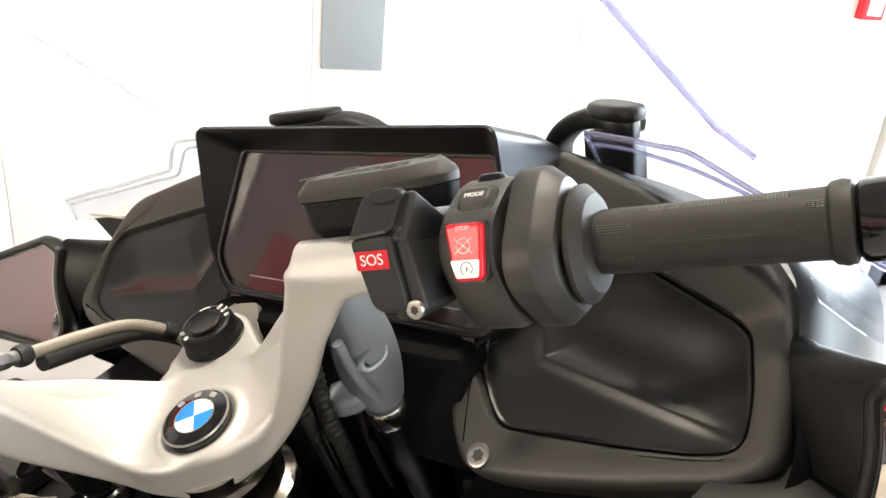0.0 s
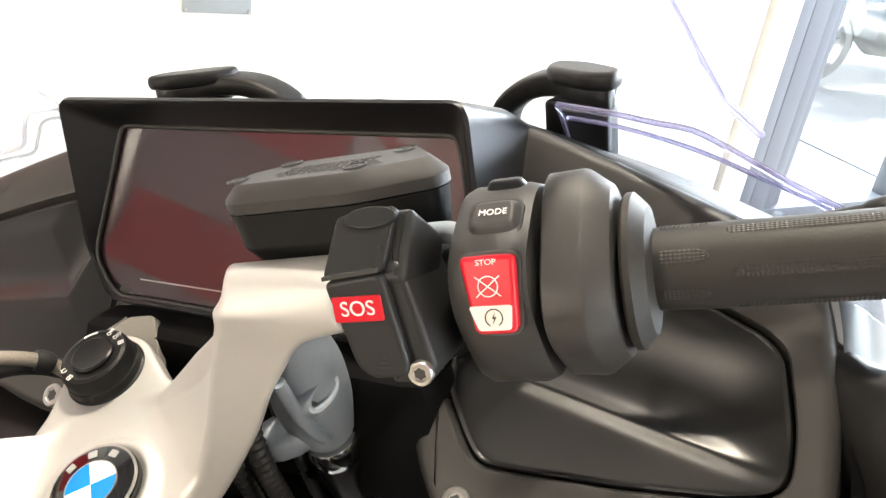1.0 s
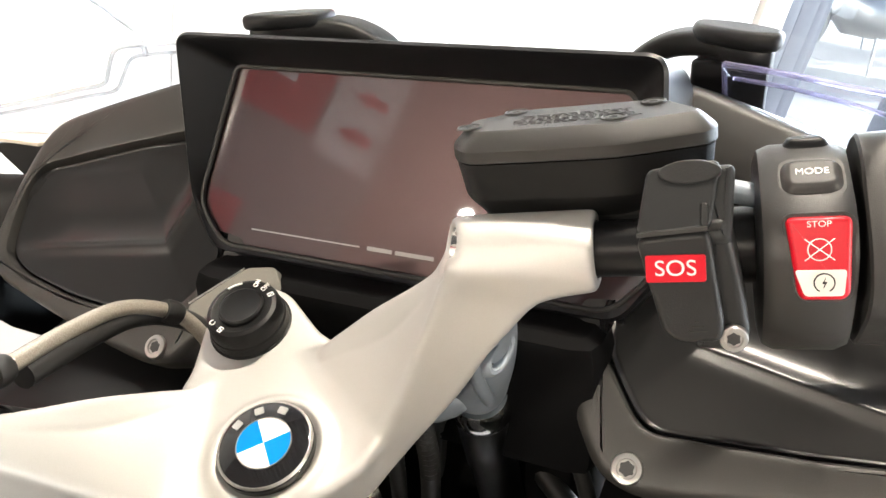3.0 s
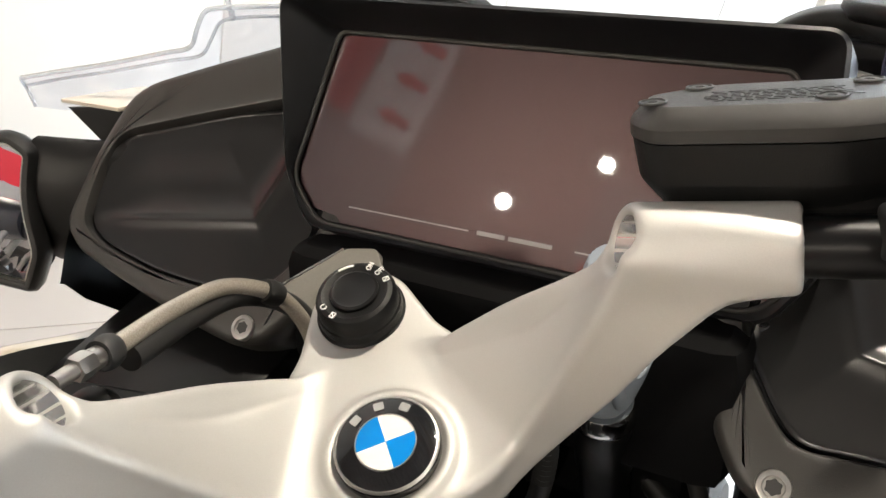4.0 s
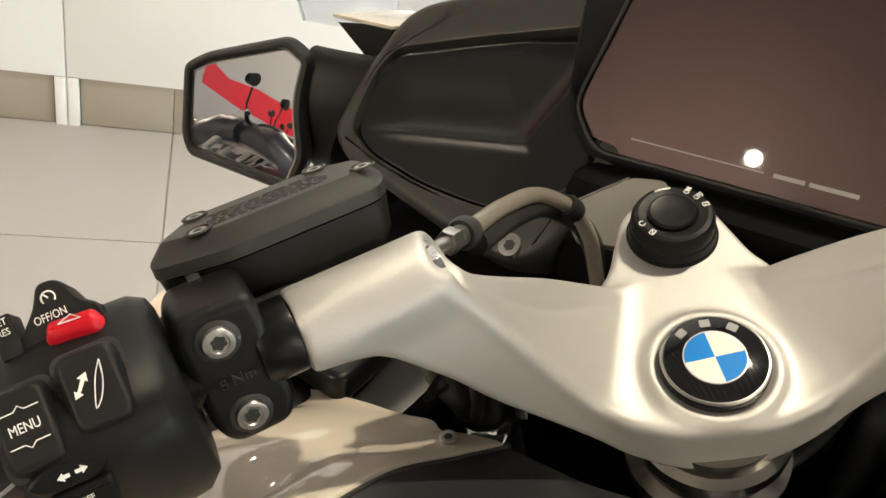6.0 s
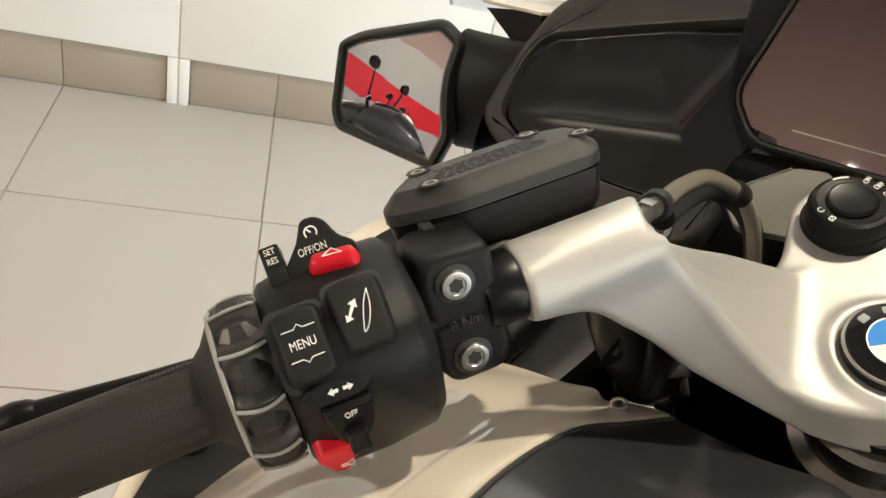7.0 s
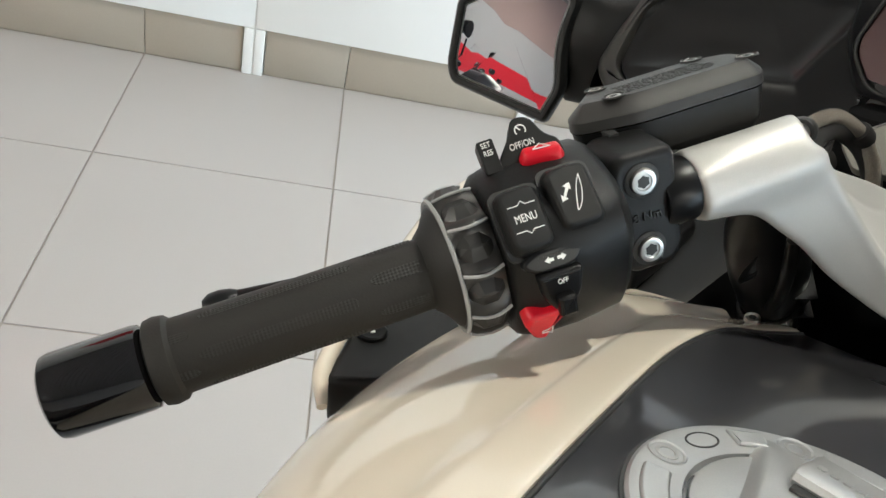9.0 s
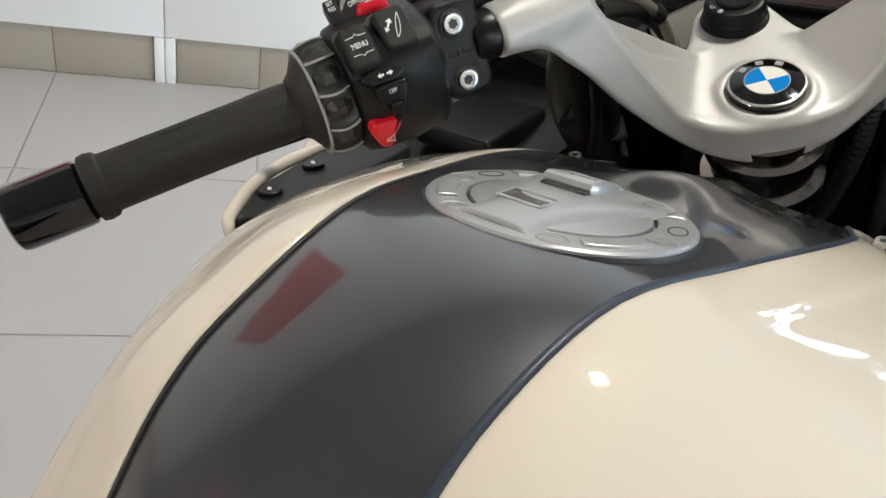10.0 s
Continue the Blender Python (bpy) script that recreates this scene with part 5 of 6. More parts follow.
part("line", prism([(0.034, 0.0056), (0.101, 0.0056), (0.101, 0.0064), (0.034, 0.0064)], -0.0012, -0.0006), grey_print, scr, "pale line on the display", SC)
for a, b in ((-0.020, -0.004), (-0.002, 0.022)):
    part("bar", prism([(a, 0.0048), (b, 0.0048), (b, 0.0071), (a, 0.0071)], -0.0012, -0.0006), grey_print, scr, "pale bar on the display", SC)
part("lower_trim", prism(fillet([(-0.126, -0.026), (0.126, -0.026), (0.130, -0.008), (-0.130, -0.008)], 0.004), -0.05, -0.004, 0.003), plastic_smooth, inst, "black trim under the display", SC, 40)


def side(pts, s):
    """Places given for the right side, by their distance from the middle plane."""
    return [(XC + s * p[0], p[1], p[2]) for p in pts]


def resample(points, n):
    """A closed 2D outline with n evenly spaced points."""
    p = [V(q) for q in points]
    seg = [(p[(i + 1) % len(p)] - p[i]).length for i in range(len(p))]
    out, total, i, done = [], sum(seg), 0, 0.0
    for k in range(n):
        at = total * k / n
        while done + seg[i] < at:
            done += seg[i]
            i += 1
        out.append(p[i].lerp(p[(i + 1) % len(p)], (at - done) / max(seg[i], 1e-9)))
    return out


for s in (1, -1):
    nm = "right" if s > 0 else "left"
    # frame of the storage lid
    w = 0.0 if s > 0 else 0.005
    fo = side([(0.303 + w, 0.107, -0.001), (0.301 + w, 0.134, 0.032), (0.289 + w, 0.168, 0.075), (0.236, 0.185, 0.094), (0.129, 0.219, 0.122), (0.100, 0.150, 0.035), (0.110, 0.105, -0.017), (0.129, 0.086, -0.038), (0.147, 0.0815, -0.0425), (0.175, 0.083, -0.0395), (0.240, 0.089, -0.0270), (0.284 + w, 0.095, -0.0160), (0.298 + w, 0.1015, -0.0080)], s)
    fi = side([(0.2862, 0.1055, -0.002), (0.2858, 0.123, 0.018), (0.279, 0.1425, 0.0425), (0.2705, 0.148, 0.0475), (0.246, 0.1555, 0.0555), (0.150, 0.186, 0.086), (0.124, 0.150, 0.040), (0.119, 0.1255, 0.009), (0.1345, 0.110, -0.0085), (0.1476, 0.100, -0.0195), (0.180, 0.1003, -0.0170), (0.2193, 0.1006, -0.0139), (0.264, 0.1025, -0.0085)]
              if s > 0 else [(0.292, 0.107, -0.001), (0.2945, 0.122, 0.018), (0.2940, 0.1355, 0.0345), (0.287, 0.148, 0.0490), (0.228, 0.1635, 0.064), (0.150, 0.182, 0.081), (0.124, 0.150, 0.040), (0.119, 0.1255, 0.009), (0.1345, 0.110, -0.0085), (0.1476, 0.100, -0.0195), (0.187, 0.0974, -0.0200), (0.2245, 0.0970, -0.0180), (0.272, 0.1005, -0.0100)], s)
    m, _ = plane_of([(XC + s * 0.144, 0.10, -0.02), (XC + s * 0.278, 0.106, -0.003), (XC + s * 0.272, 0.148, 0.048)])
    inv = m.inverted()
    o = fillet([(inv @ V(p)).to_2d() for p in fo], [0.018, 0.02, 0.022, 0.02, 0.020, 0.02, 0.018, 0.016, 0.016, 0.016, 0.02, 0.02, 0.018], 5)
    i = fillet([(inv @ V(p)).to_2d() for p in fi], [0.014, 0.010, 0.010, 0.010, 0.02, 0.008, 0.02, 0.010, 0.010, 0.012, 0.01, 0.01, 0.02], 5)
    zs = 1 if (m.to_3x3() @ V((0, 0, 1))).y < 0 else -1
    mm = BODY @ m @ Matrix.Diagonal((1, 1, zs, 1))
    fr = part("storage_frame", ring_plate(o, i, -0.030, 0.0045, Matrix.Identity(4), 0.0030, 0.0075), frame_plastic, None, "black grained fairing frame round the storage lid", mm, 40)
    part("frame_floor", prism(i, -0.032, -0.012), dark_print_and_shade, fr, "", mm)
    # lid: a scooped upper panel above a crease that turns up at its inner end
    ii = resample(inset([V(p) for p in i], 0.0015), 240)
    c0, c1, c2 = ((inv @ V((XC + s * x, y, z))).to_2d() for x, y, z in ((0.290, 0.109, 0.0015), (0.1660, 0.128, 0.0165), (0.1545, 0.152, 0.0450)))
    n1, n2 = (V((-(b - a).y, (b - a).x)).normalized() for a, b in ((c0, c1), (c1, c2)))
    up = (inv.to_3x3() @ V((0, 0, 1))).to_2d()
    n1 = n1 if n1.dot(up) > 0 else -n1
    n2 = n2 if n2.dot(c0 - c1) > 0 else -n2
    cen = sum((V(p) for p in ii), V((0, 0))) / len(ii)

    def height(p):
        d = min((p - c0).dot(n1), (p - c1).dot(n2))
        fade = ease(((p - c0).dot(c1 - c0) / (c1 - c0).length_squared + 0.02) / 0.35)
        crest = 0.0014 * math.exp(-(d / 0.0045) ** 2) * fade
        if d < 0:
            return crest - min(0.004, 0.06 * -d) * fade
        return crest - 0.0095 * (1 - math.exp(-d / 0.017)) * (1 - 0.85 * ease((d - 0.010) / 0.045)) * fade

    rgs = [[V((*p, -0.012)) for p in ii], [V((*p, -0.0030)) for p in ii], [V((*p, -0.0016)) for p in inset(ii, 0.0006)]]
    for k in range(1, 61):
        ring = [cen + (p - cen) * max(0.01, 1 - (k / 60) ** 1.15) for p in ii]
        rgs.append([V((*p, height(p) * ease(k / 3.5) - 0.0012)) for p in ring])
    bm = loft(rgs)
    part("storage_lid", bm, lid_plastic, fr, "smooth black storage lid", mm, 60)
    torx_bolt("bolt", BODY @ axes((XC + s * 0.1440, 0.0875, -0.0325), (1, 0, 0), (0, 0.65, 0.76), (0, -0.76, 0.65)), 0.0075, fr)
    # outer fairing skin, forward and outwards of the frame
    edge = [V(p) for p in side([(0.298, 0.082, -0.034), (0.307, 0.106, -0.002), (0.302, 0.134, 0.032), (0.288, 0.168, 0.074), (0.236, 0.185, 0.093), (0.129, 0.219, 0.121), (0.02, 0.24, 0.130)], s)]
    edge = smooth_line(edge, 6)
    rings = []
    for k, (dy, dx, dz) in enumerate(((0.0, 0.0, -0.003), (0.005, 0.003, -0.006), (0.02, 0.006, -0.025), (0.07, 0.0, -0.07), (0.14, -0.02, -0.13), (0.24, -0.08, -0.21))):
        rings.append([V((p.x + s * (dx + (0.25 * dy if s > 0 else 0)) * min(1, abs(p.x - XC) / 0.2), p.y + dy, p.z + dz * (0.42 if s > 0 else 1))) for p in edge])
    part("upper_fairing", loft(rings, closed=False), plastic_smooth, None, "black upper fairing skin", BODY, 50)
    # side fairing below
    keys_ = [(0.30, 0.30, -0.05), (0.20, 0.335, -0.020), (0.10, 0.335, -0.014), (0.02, 0.30, -0.045), (-0.05, 0.24, -0.085)]
    if s < 0:
        keys_ = [(0.30, 0.27, -0.14), (0.20, 0.31, -0.11), (0.10, 0.315, -0.085), (0.02, 0.306, -0.056), (-0.03, 0.303, -0.056), (-0.08, 0.297, -0.071), (-0.14, 0.28, -0.108)]
    inner = 0.06 if s > 0 else 0.026
    sec = []
    for y, xo, zt in smooth_line(keys_, 4):
        prof = ((xo - inner, zt + 0.003), (xo - inner * 0.6, zt + 0.003), (xo - 0.008, zt + 0.001), (xo - 0.003, zt - 0.003), (xo, zt - 0.010), (xo + 0.005, zt - 0.04), (xo + 0.007, zt - 0.08), (xo + 0.002, zt - 0.14), (xo - 0.01, zt - 0.2), (xo - 0.06, zt - 0.36), (xo - 0.12, zt - 0.46))
        sec.append([V((XC + s * xx, y, zz)) for xx, zz in prof])
    part("side_fairing", loft(sec, closed=False), pearl if s < 0 else plastic_smooth, None, "pearl champagne side fairing" if s < 0 else "black side fairing", BODY, 60)
    if s < 0:
        part("fairing_liner", loft([[r[0], r[0] + V((0.012, 0, -0.012)), r[0] + V((0.075, 0, -0.06)), r[0] + V((0.09, 0, -0.20))] for r in sec], closed=False), dull_black, None, "black inner panel beside the fairing", BODY, 60)
    # clear wind deflector
    edge_mat = clear_edge if s > 0 else pale_clear_edge
    top = side([(0.152, 0.219, 0.130), (0.183, 0.206, 0.129), (0.209, 0.195, 0.127), (0.230, 0.186, 0.1255), (0.250, 0.178, 0.118), (0.270, 0.169, 0.110), (0.291, 0.160, 0.1025), (0.325, 0.146, 0.090), (0.365, 0.129, 0.079)] if s > 0 else [(0.152, 0.219, 0.130), (0.190, 0.203, 0.130), (0.222, 0.190, 0.129), (0.238, 0.185, 0.1265), (0.249, 0.186, 0.114), (0.261, 0.189, 0.101), (0.285, 0.186, 0.0955), (0.330, 0.176, 0.0860), (0.370, 0.167, 0.0790), (0.404, 0.159, 0.0725)], s)
    mid = side([(0.157, 0.221, 0.1225), (0.186, 0.209, 0.1215), (0.212, 0.198, 0.1185), (0.234, 0.189, 0.1145), (0.254, 0.181, 0.109), (0.274, 0.172, 0.1035), (0.295, 0.163, 0.097), (0.328, 0.149, 0.085), (0.368, 0.130, 0.070)] if s > 0 else [(0.152, 0.222, 0.1235), (0.190, 0.206, 0.1235), (0.216, 0.194, 0.1225), (0.230, 0.189, 0.1195), (0.241, 0.190, 0.1080), (0.255, 0.192, 0.0955), (0.283, 0.188, 0.0900), (0.330, 0.178, 0.0805), (0.370, 0.169, 0.0735), (0.403, 0.161, 0.0665)], s)
    bot = side([(0.152, 0.238, 0.1035), (0.183, 0.224, 0.0965), (0.209, 0.211, 0.090), (0.232, 0.200, 0.085), (0.252, 0.192, 0.080), (0.274, 0.183, 0.074), (0.297, 0.172, 0.060), (0.335, 0.150, 0.046), (0.370, 0.128, 0.058)] if s > 0 else [(0.152, 0.238, 0.1035), (0.183, 0.224, 0.0965), (0.205, 0.213, 0.090), (0.220, 0.207, 0.085), (0.235, 0.202, 0.078), (0.250, 0.198, 0.070), (0.280, 0.190, 0.062), (0.320, 0.180, 0.0545), (0.362, 0.171, 0.0500), (0.398, 0.162, 0.0510)], s)
    t2, m2, b2 = smooth_line(top, 6), smooth_line(mid, 6), smooth_line(bot, 6)
    bm = loft([t2, m2, [(a + b) / 2 + V((0, 0.003, 0.001)) for a, b in zip(m2, b2)], b2], closed=False)
    df = part("wind_deflector", bm, thick_clear, None, "clear acrylic wind deflector", BODY, 60)
    so_ = df.modifiers.new("thickness", "SOLIDIFY")
    so_.thickness = 0.003
    part("edge", tube(t2, 0.0016, 8), edge_mat, df, "polished violet-tinted edge", BODY)
    part("fold", tube(m2, 0.0012, 8), edge_mat, df, "folded edge", BODY)
    part("edge", tube([t2[-1], m2[-1], b2[-1]], 0.0013, 8), edge_mat, df, "polished edge", BODY)
    part("edge", tube([t2[0], b2[0]], 0.0014, 8), edge_mat, df, "polished edge", BODY)
    # windscreen carrier arm with its rounded pad
    ar = smooth_line(side([(0.083, 0.300, 0.090), (0.090, 0.296, 0.112), (0.112, 0.288, 0.127), (0.140, 0.276, 0.131), (0.160, 0.264, 0.126)], s), 6)
    rib = []
    for k, p in enumerate(ar):
        d = (ar[min(k + 1, len(ar) - 1)] - ar[max(k - 1, 0)]).normalized()
        sd_ = V((0, 1, 0)) - d * d.y
        sd_.normalize()
        nm_ = d.cross(sd_)
        rib.append([p + sd_ * (0.014 * x) + nm_ * (0.0075 * y) for x, y in superellipse(0, 0, 1, 1, 4.0, 24)])
    am = part("screen_arm", loft(rib), plastic, None, "black windscreen carrier arm", BODY, 50)
    part("post", prism(fillet([(XC + s * 0.128, 0.258), (XC + s * 0.172, 0.246), (XC + s * 0.170, 0.272), (XC + s * 0.132, 0.284)], 0.005, 4), 0.06, 0.124, 0.003), plastic_smooth, am, "", BODY)
    pd = fillet([(XC + s * 0.124, 0.292), (XC + s * 0.150, 0.284), (XC + s * 0.178, 0.258), (XC + s * 0.176, 0.240), (XC + s * 0.160, 0.241), (XC + s * 0.126, 0.266)], 0.012, 6)
    part("pad", prism(pd, 0.132, 0.1425, 0.0038), plastic, am, "rounded black pad", BODY, 40)
    part("pad_edge", prism(inset([V(p) for p in pd], 0.004), 0.120, 0.133, 0.002), plastic_smooth, am, "", BODY, 40)

# windscreen
ws = []
for k in range(9):
    f = k / 8
    ey, ez, exx = 0.2058 - 0.2425 * f, 0.1358 + 0.1735 * f, 0.2387 - 0.027 * f
    cy, cz = 0.40 - 0.22 * f, 0.11 + 0.34 * f
    row = []
    for j in range(-8, 9):
        a = j / 8
        row.append(V((XC + exx * a, cy + (ey - cy) * abs(a) ** 2.2, cz + (ez - cz) * abs(a) ** 2.2)))
    ws.append(row)
wd = part("windscreen", loft(ws, closed=False), clear, None, "clear curved windscreen", BODY, 60)
th = wd.modifiers.new("thickness", "SOLIDIFY")
th.thickness = 0.004
for j in (0, -1):
    low = ws[0][j]
    s = -1 if j == 0 else 1
    part("edge", tube([low + V((s * 0.0148, 0.0203, -0.0211))] + [r[j] for r in ws], 0.0022, 8), clear_edge if s > 0 else pale_clear_edge, wd, "violet-tinted polished edge", BODY)

# dashboard underside and inner panels, near-black to put in the cavity's deep shade
part("cockpit_panel", box((XC - 0.125, 0.10, -0.06), (XC + 0.125, 0.20, 0.018), 0.01), cavity_black, None, "black cockpit inner panel", BODY, 40)
for x0, x1 in ((-0.27, 0.104), (0.122, 0.27)):
    part("cockpit_floor", box((XC + x0, 0.15, -0.42), (XC + x1, 0.26, -0.055), 0.02), cavity_black, None, "black inner fairing", BODY, 40)
for pts_, r_ in (([(0.06, 0.16, -0.10), (0.10, 0.15, -0.13), (0.14, 0.16, -0.16), (0.18, 0.19, -0.18)], 0.007), ([(0.05, 0.14, -0.20), (0.10, 0.13, -0.19), (0.13, 0.14, -0.235), (0.16, 0.17, -0.27)], 0.009), ([(0.085, 0.15, -0.06), (0.105, 0.145, -0.12), (0.112, 0.15, -0.2), (0.10, 0.16, -0.3)], 0.005)):
    part("coolant_hose", tube(smooth_line(pts_, 10), r_, 12), hose_rubber, None, "black hose below the fork", BODY)
br = part("bracket", prism(fillet([(-0.041, 0.000), (-0.028, -0.020), (0.020, -0.022), (0.030, -0.010), (0.014, 0.0245), (-0.006, 0.0245)], 0.004), -0.004, 0.003, 0.0008), bracket_grey, None, "grey bracket by the ignition", BODY @ axes((XC - 0.075, 0.095, 0.006), (0.9, 0.2, 0.1), (-0.2, 0.7, 0.6), (0, -0.6, 0.7)), 40)
part("bright_edge", tube([(-0.0400, 0.0016, 0.0030), (-0.0070, 0.0240, 0.0030)], 0.0006, 8), steel, br, "bright upper edge", BODY @ axes((XC - 0.075, 0.095, 0.006), (0.9, 0.2, 0.1), (-0.2, 0.7, 0.6), (0, -0.6, 0.7)))

# ---- mirror ----
mn = V((0.375, -0.902, 0.216)).normalized()
mx = (V((1, 0, 0)) - mn * mn.x).normalized()
MI = BODY @ axes((-0.385, 0.085, 0.010), mx, mn.cross(mx), mn)
inv = (axes((-0.385, 0.085, 0.010), mx, mn.cross(mx), mn)).inverted()
q = [(inv @ V(p)).to_2d() for p in ((-0.435, 0.066, 0.029), (-0.420, 0.076, 0.038), (-0.361, 0.105, 0.055), (-0.342, 0.110, 0.041), (-0.346, 0.102, 0.008), (-0.337, 0.096, -0.028), (-0.345, 0.086, -0.056), (-0.426, 0.057, -0.038), (-0.433, 0.057, -0.024))]
pts = [V(p) for p in fillet(q, [0.006, 0.008, 0.008, 0.008, 0.02, 0.008, 0.006, 0.006, 0.008], 5)]
rings = [[V((*p, z)) for p in inset(pts, d)] for z, d in ((-0.0032, 0.0085), (0.0022, 0.0070), (0.0030, 0.0055), (0.0026, 0.0030), (0.0, 0.0010), (-0.006, -0.0006), (-0.016, 0.002), (-0.034, 0.016), (-0.042, 0.032))]
# broad neck from the mirror to the fairing
def neck(c, h, d, tilt):
    return [V((c[0] + d * 0.25 * math.cos(2 * math.pi * i / 28), c[1] + d * math.cos(2 * math.pi * i / 28), c[2] + tilt * math.cos(2 * math.pi * i / 28) + h * math.sin(2 * math.pi * i / 28))) for i in range(28)]


FLIPX = Matrix.Translation((2 * XC, 0, 0)) @ Matrix.Diagonal((-1, 1, 1, 1))
MLOC = axes((-0.385, 0.085, 0.010), mx, mn.cross(mx), mn)
for side_m in (BODY, BODY @ FLIPX):
    MI = side_m @ MLOC
    mr = part("mirror", loft(rings), plastic, None, "black wing mirror", MI, 40)
    gl = inset(pts, 0.0080)
    cen = sum(gl, V((0, 0))) / len(gl)
    rgs = [[V((*(cen + (p - cen) * f), 0.0004 - (p - cen).length_squared * f * f / 2.4)) for p in gl] for f in [1 - k / 10 for k in range(10)] + [0.02]]
    part("mirror_glass", loft(rgs), mirror_glass, mr, "convex mirror glass", MI, 60)
    part("glass_edge", loft([[V((*p, 0.0002 - (p - cen).length_squared / 2.4 + dz)) for p in inset(gl, dd)] for dd, dz in ((0.0, 0.0004), (0.0012, 0.0008))], cap=False), steel, mr, "bright glass edge", MI)
    part("mirror_neck", loft([neck((-0.350, 0.120, 0.002), 0.046, 0.016, 0.0), neck((-0.336, 0.130, 0.000), 0.045, 0.024, 0.0), neck((-0.318, 0.142, 0.000), 0.042, 0.028, 0.0), neck((-0.285, 0.165, 0.006), 0.046, 0.030, 0.0)]), plastic, mr, "black mirror neck", side_m, 50)

# ---- tank ----
XT = 0.015
keys = [  # y, centre height, half width of the centre panel and its drop, then shoulder places (half width, height)
    (-0.045, -0.046, 0.066, 0.003, ((0.100, -0.056), (0.126, -0.062), (0.160, -0.070), (0.198, -0.085), (0.222, -0.13), (0.22, -0.22))),
    (-0.075, -0.035, 0.0735, 0.004, ((0.102, -0.044), (0.133, -0.050), (0.175, -0.060), (0.210, -0.076), (0.232, -0.12), (0.23, -0.22))),
    (-0.110, -0.021, 0.0790, 0.004, ((0.104, -0.032), (0.142, -0.039), (0.184, -0.051), (0.214, -0.071), (0.233, -0.12), (0.23, -0.22))),
    (-0.160, -0.006, 0.0755, 0.004, ((0.102, -0.019), (0.148, -0.029), (0.188, -0.046), (0.213, -0.070), (0.229, -0.12), (0.225, -0.22))),
    (-0.220, 0.008, 0.0640, 0.004, ((0.094, -0.007), (0.140, -0.021), (0.178, -0.042), (0.202, -0.069), (0.216, -0.12), (0.21, -0.22))),
    (-0.280, 0.020, 0.0515, 0.005, ((0.084, 0.002), (0.124, -0.012), (0.158, -0.034), (0.180, -0.060), (0.194, -0.11), (0.19, -0.22))),
    (-0.330, 0.013, 0.046, 0.007, ((0.075, -0.006), (0.106, -0.019), (0.134, -0.040), (0.151, -0.062), (0.163, -0.11), (0.16, -0.22))),
    (-0.365, -0.002, 0.0455, 0.009, ((0.066, -0.021), (0.090, -0.034), (0.112, -0.053), (0.126, -0.074), (0.138, -0.12), (0.14, -0.22))),
    (-0.400, -0.034, 0.043, 0.012, ((0.059, -0.053), (0.077, -0.064), (0.091, -0.081), (0.102, -0.10), (0.112, -0.14), (0.12, -0.22))),
    (-0.460, -0.105, 0.040, 0.014, ((0.055, -0.123), (0.070, -0.133), (0.081, -0.145), (0.092, -0.16), (0.105, -0.18), (0.11, -0.22))),
]
ks = smooth_line([(k[0], k[1], k[2]) for k in keys], 5)
dr = smooth_line([(k[3], 0, 0) for k in keys], 5)
sh = [smooth_line([(k[0], *k[4][j]) for k in keys], 5) for j in range(6)]


def mid(y):
    """The tank's middle line, which runs a little askew."""
    return 0.005 - 0.052 * (y + 0.10)


rings = []
for a, d in zip(ks, dr):
    y, zc, w = a
    rings.append([V((mid(y) + w * t, y, zc - d.x * abs(t) ** 2 + 0.006 * math.exp(-(w * t / 0.020) ** 2) * ease((y + 0.180) / 0.05))) for t in [i / 20 for i in range(-20, 21)]])
tk = part("tank_centre_panel", loft(rings, closed=False), satin_black, None, "satin black centre panel of the tank", BODY, 60)
for s in (-1, 1):
    rings = []
    for i, (a, d) in enumerate(zip(ks, dr)):
        y, zc, w = a
        zs_ = zc - d.x
        dish = ease((-0.125 - y) / 0.03) * ease((y + 0.34) / 0.10)
        prof = [(w + 0.0022, zs_ + 0.0004), (w + 0.0040, zs_ + 0.0010), (w + 0.010, zs_ - 0.0002)] + [(w + 0.0215, zs_ - 0.0040), (w + 0.0270, zs_ - 0.0062 - 0.0012 * dish), (w + 0.0360, zs_ - 0.0098 - 0.0004 * dish)] + [(max(q[i].y, w + 0.03 + 0.012 * (k + 1)), q[i].z) for k, q in enumerate(sh)]
        line = smooth_line([(p[0], p[1], 0) for p in prof], 4)
        rings.append([V((mid(y) + s * (w + 0.0016), y, zc - d.x - 0.006))] + [V((mid(y) + s * p.x, y, p.y)) for p in line])
    for _ in range(40):  # even out the shoulder
        rings = [[(p * 2 + r[j - 1] + r[j + 1] + (rings[i - 1][j] + rings[i + 1][j]) * 0.5) / 5 if j > 17 and 0 < i < len(rings) - 1 and j < len(r) - 1 else p for j, p in enumerate(r)] for i, r in enumerate(rings)]
    part("tank_side_cover", loft(rings, closed=False), pearl, None, "glossy pearl champagne tank side cover", BODY, 50)
    bead = [V((mid(a.x) + s * (a.z + 0.0008), a.x, a.y - d.x + 0.0002)) for a, d in zip(ks, dr)]
    part("seam_bead", tube(bead, 0.0017 if s > 0 else 0.0009, 8), bead_blue if s > 0 else dark_print_and_shade, tk, "dark blue seam bead" if s > 0 else "dark seam", BODY, 60)
    torx_bolt("bolt", BODY @ axes((mid(-0.062) + s * 0.086, -0.062, -0.0440), (1, 0, 0), (0, 1, 0.15), (0, -0.15, 1)), 0.0038, tk)

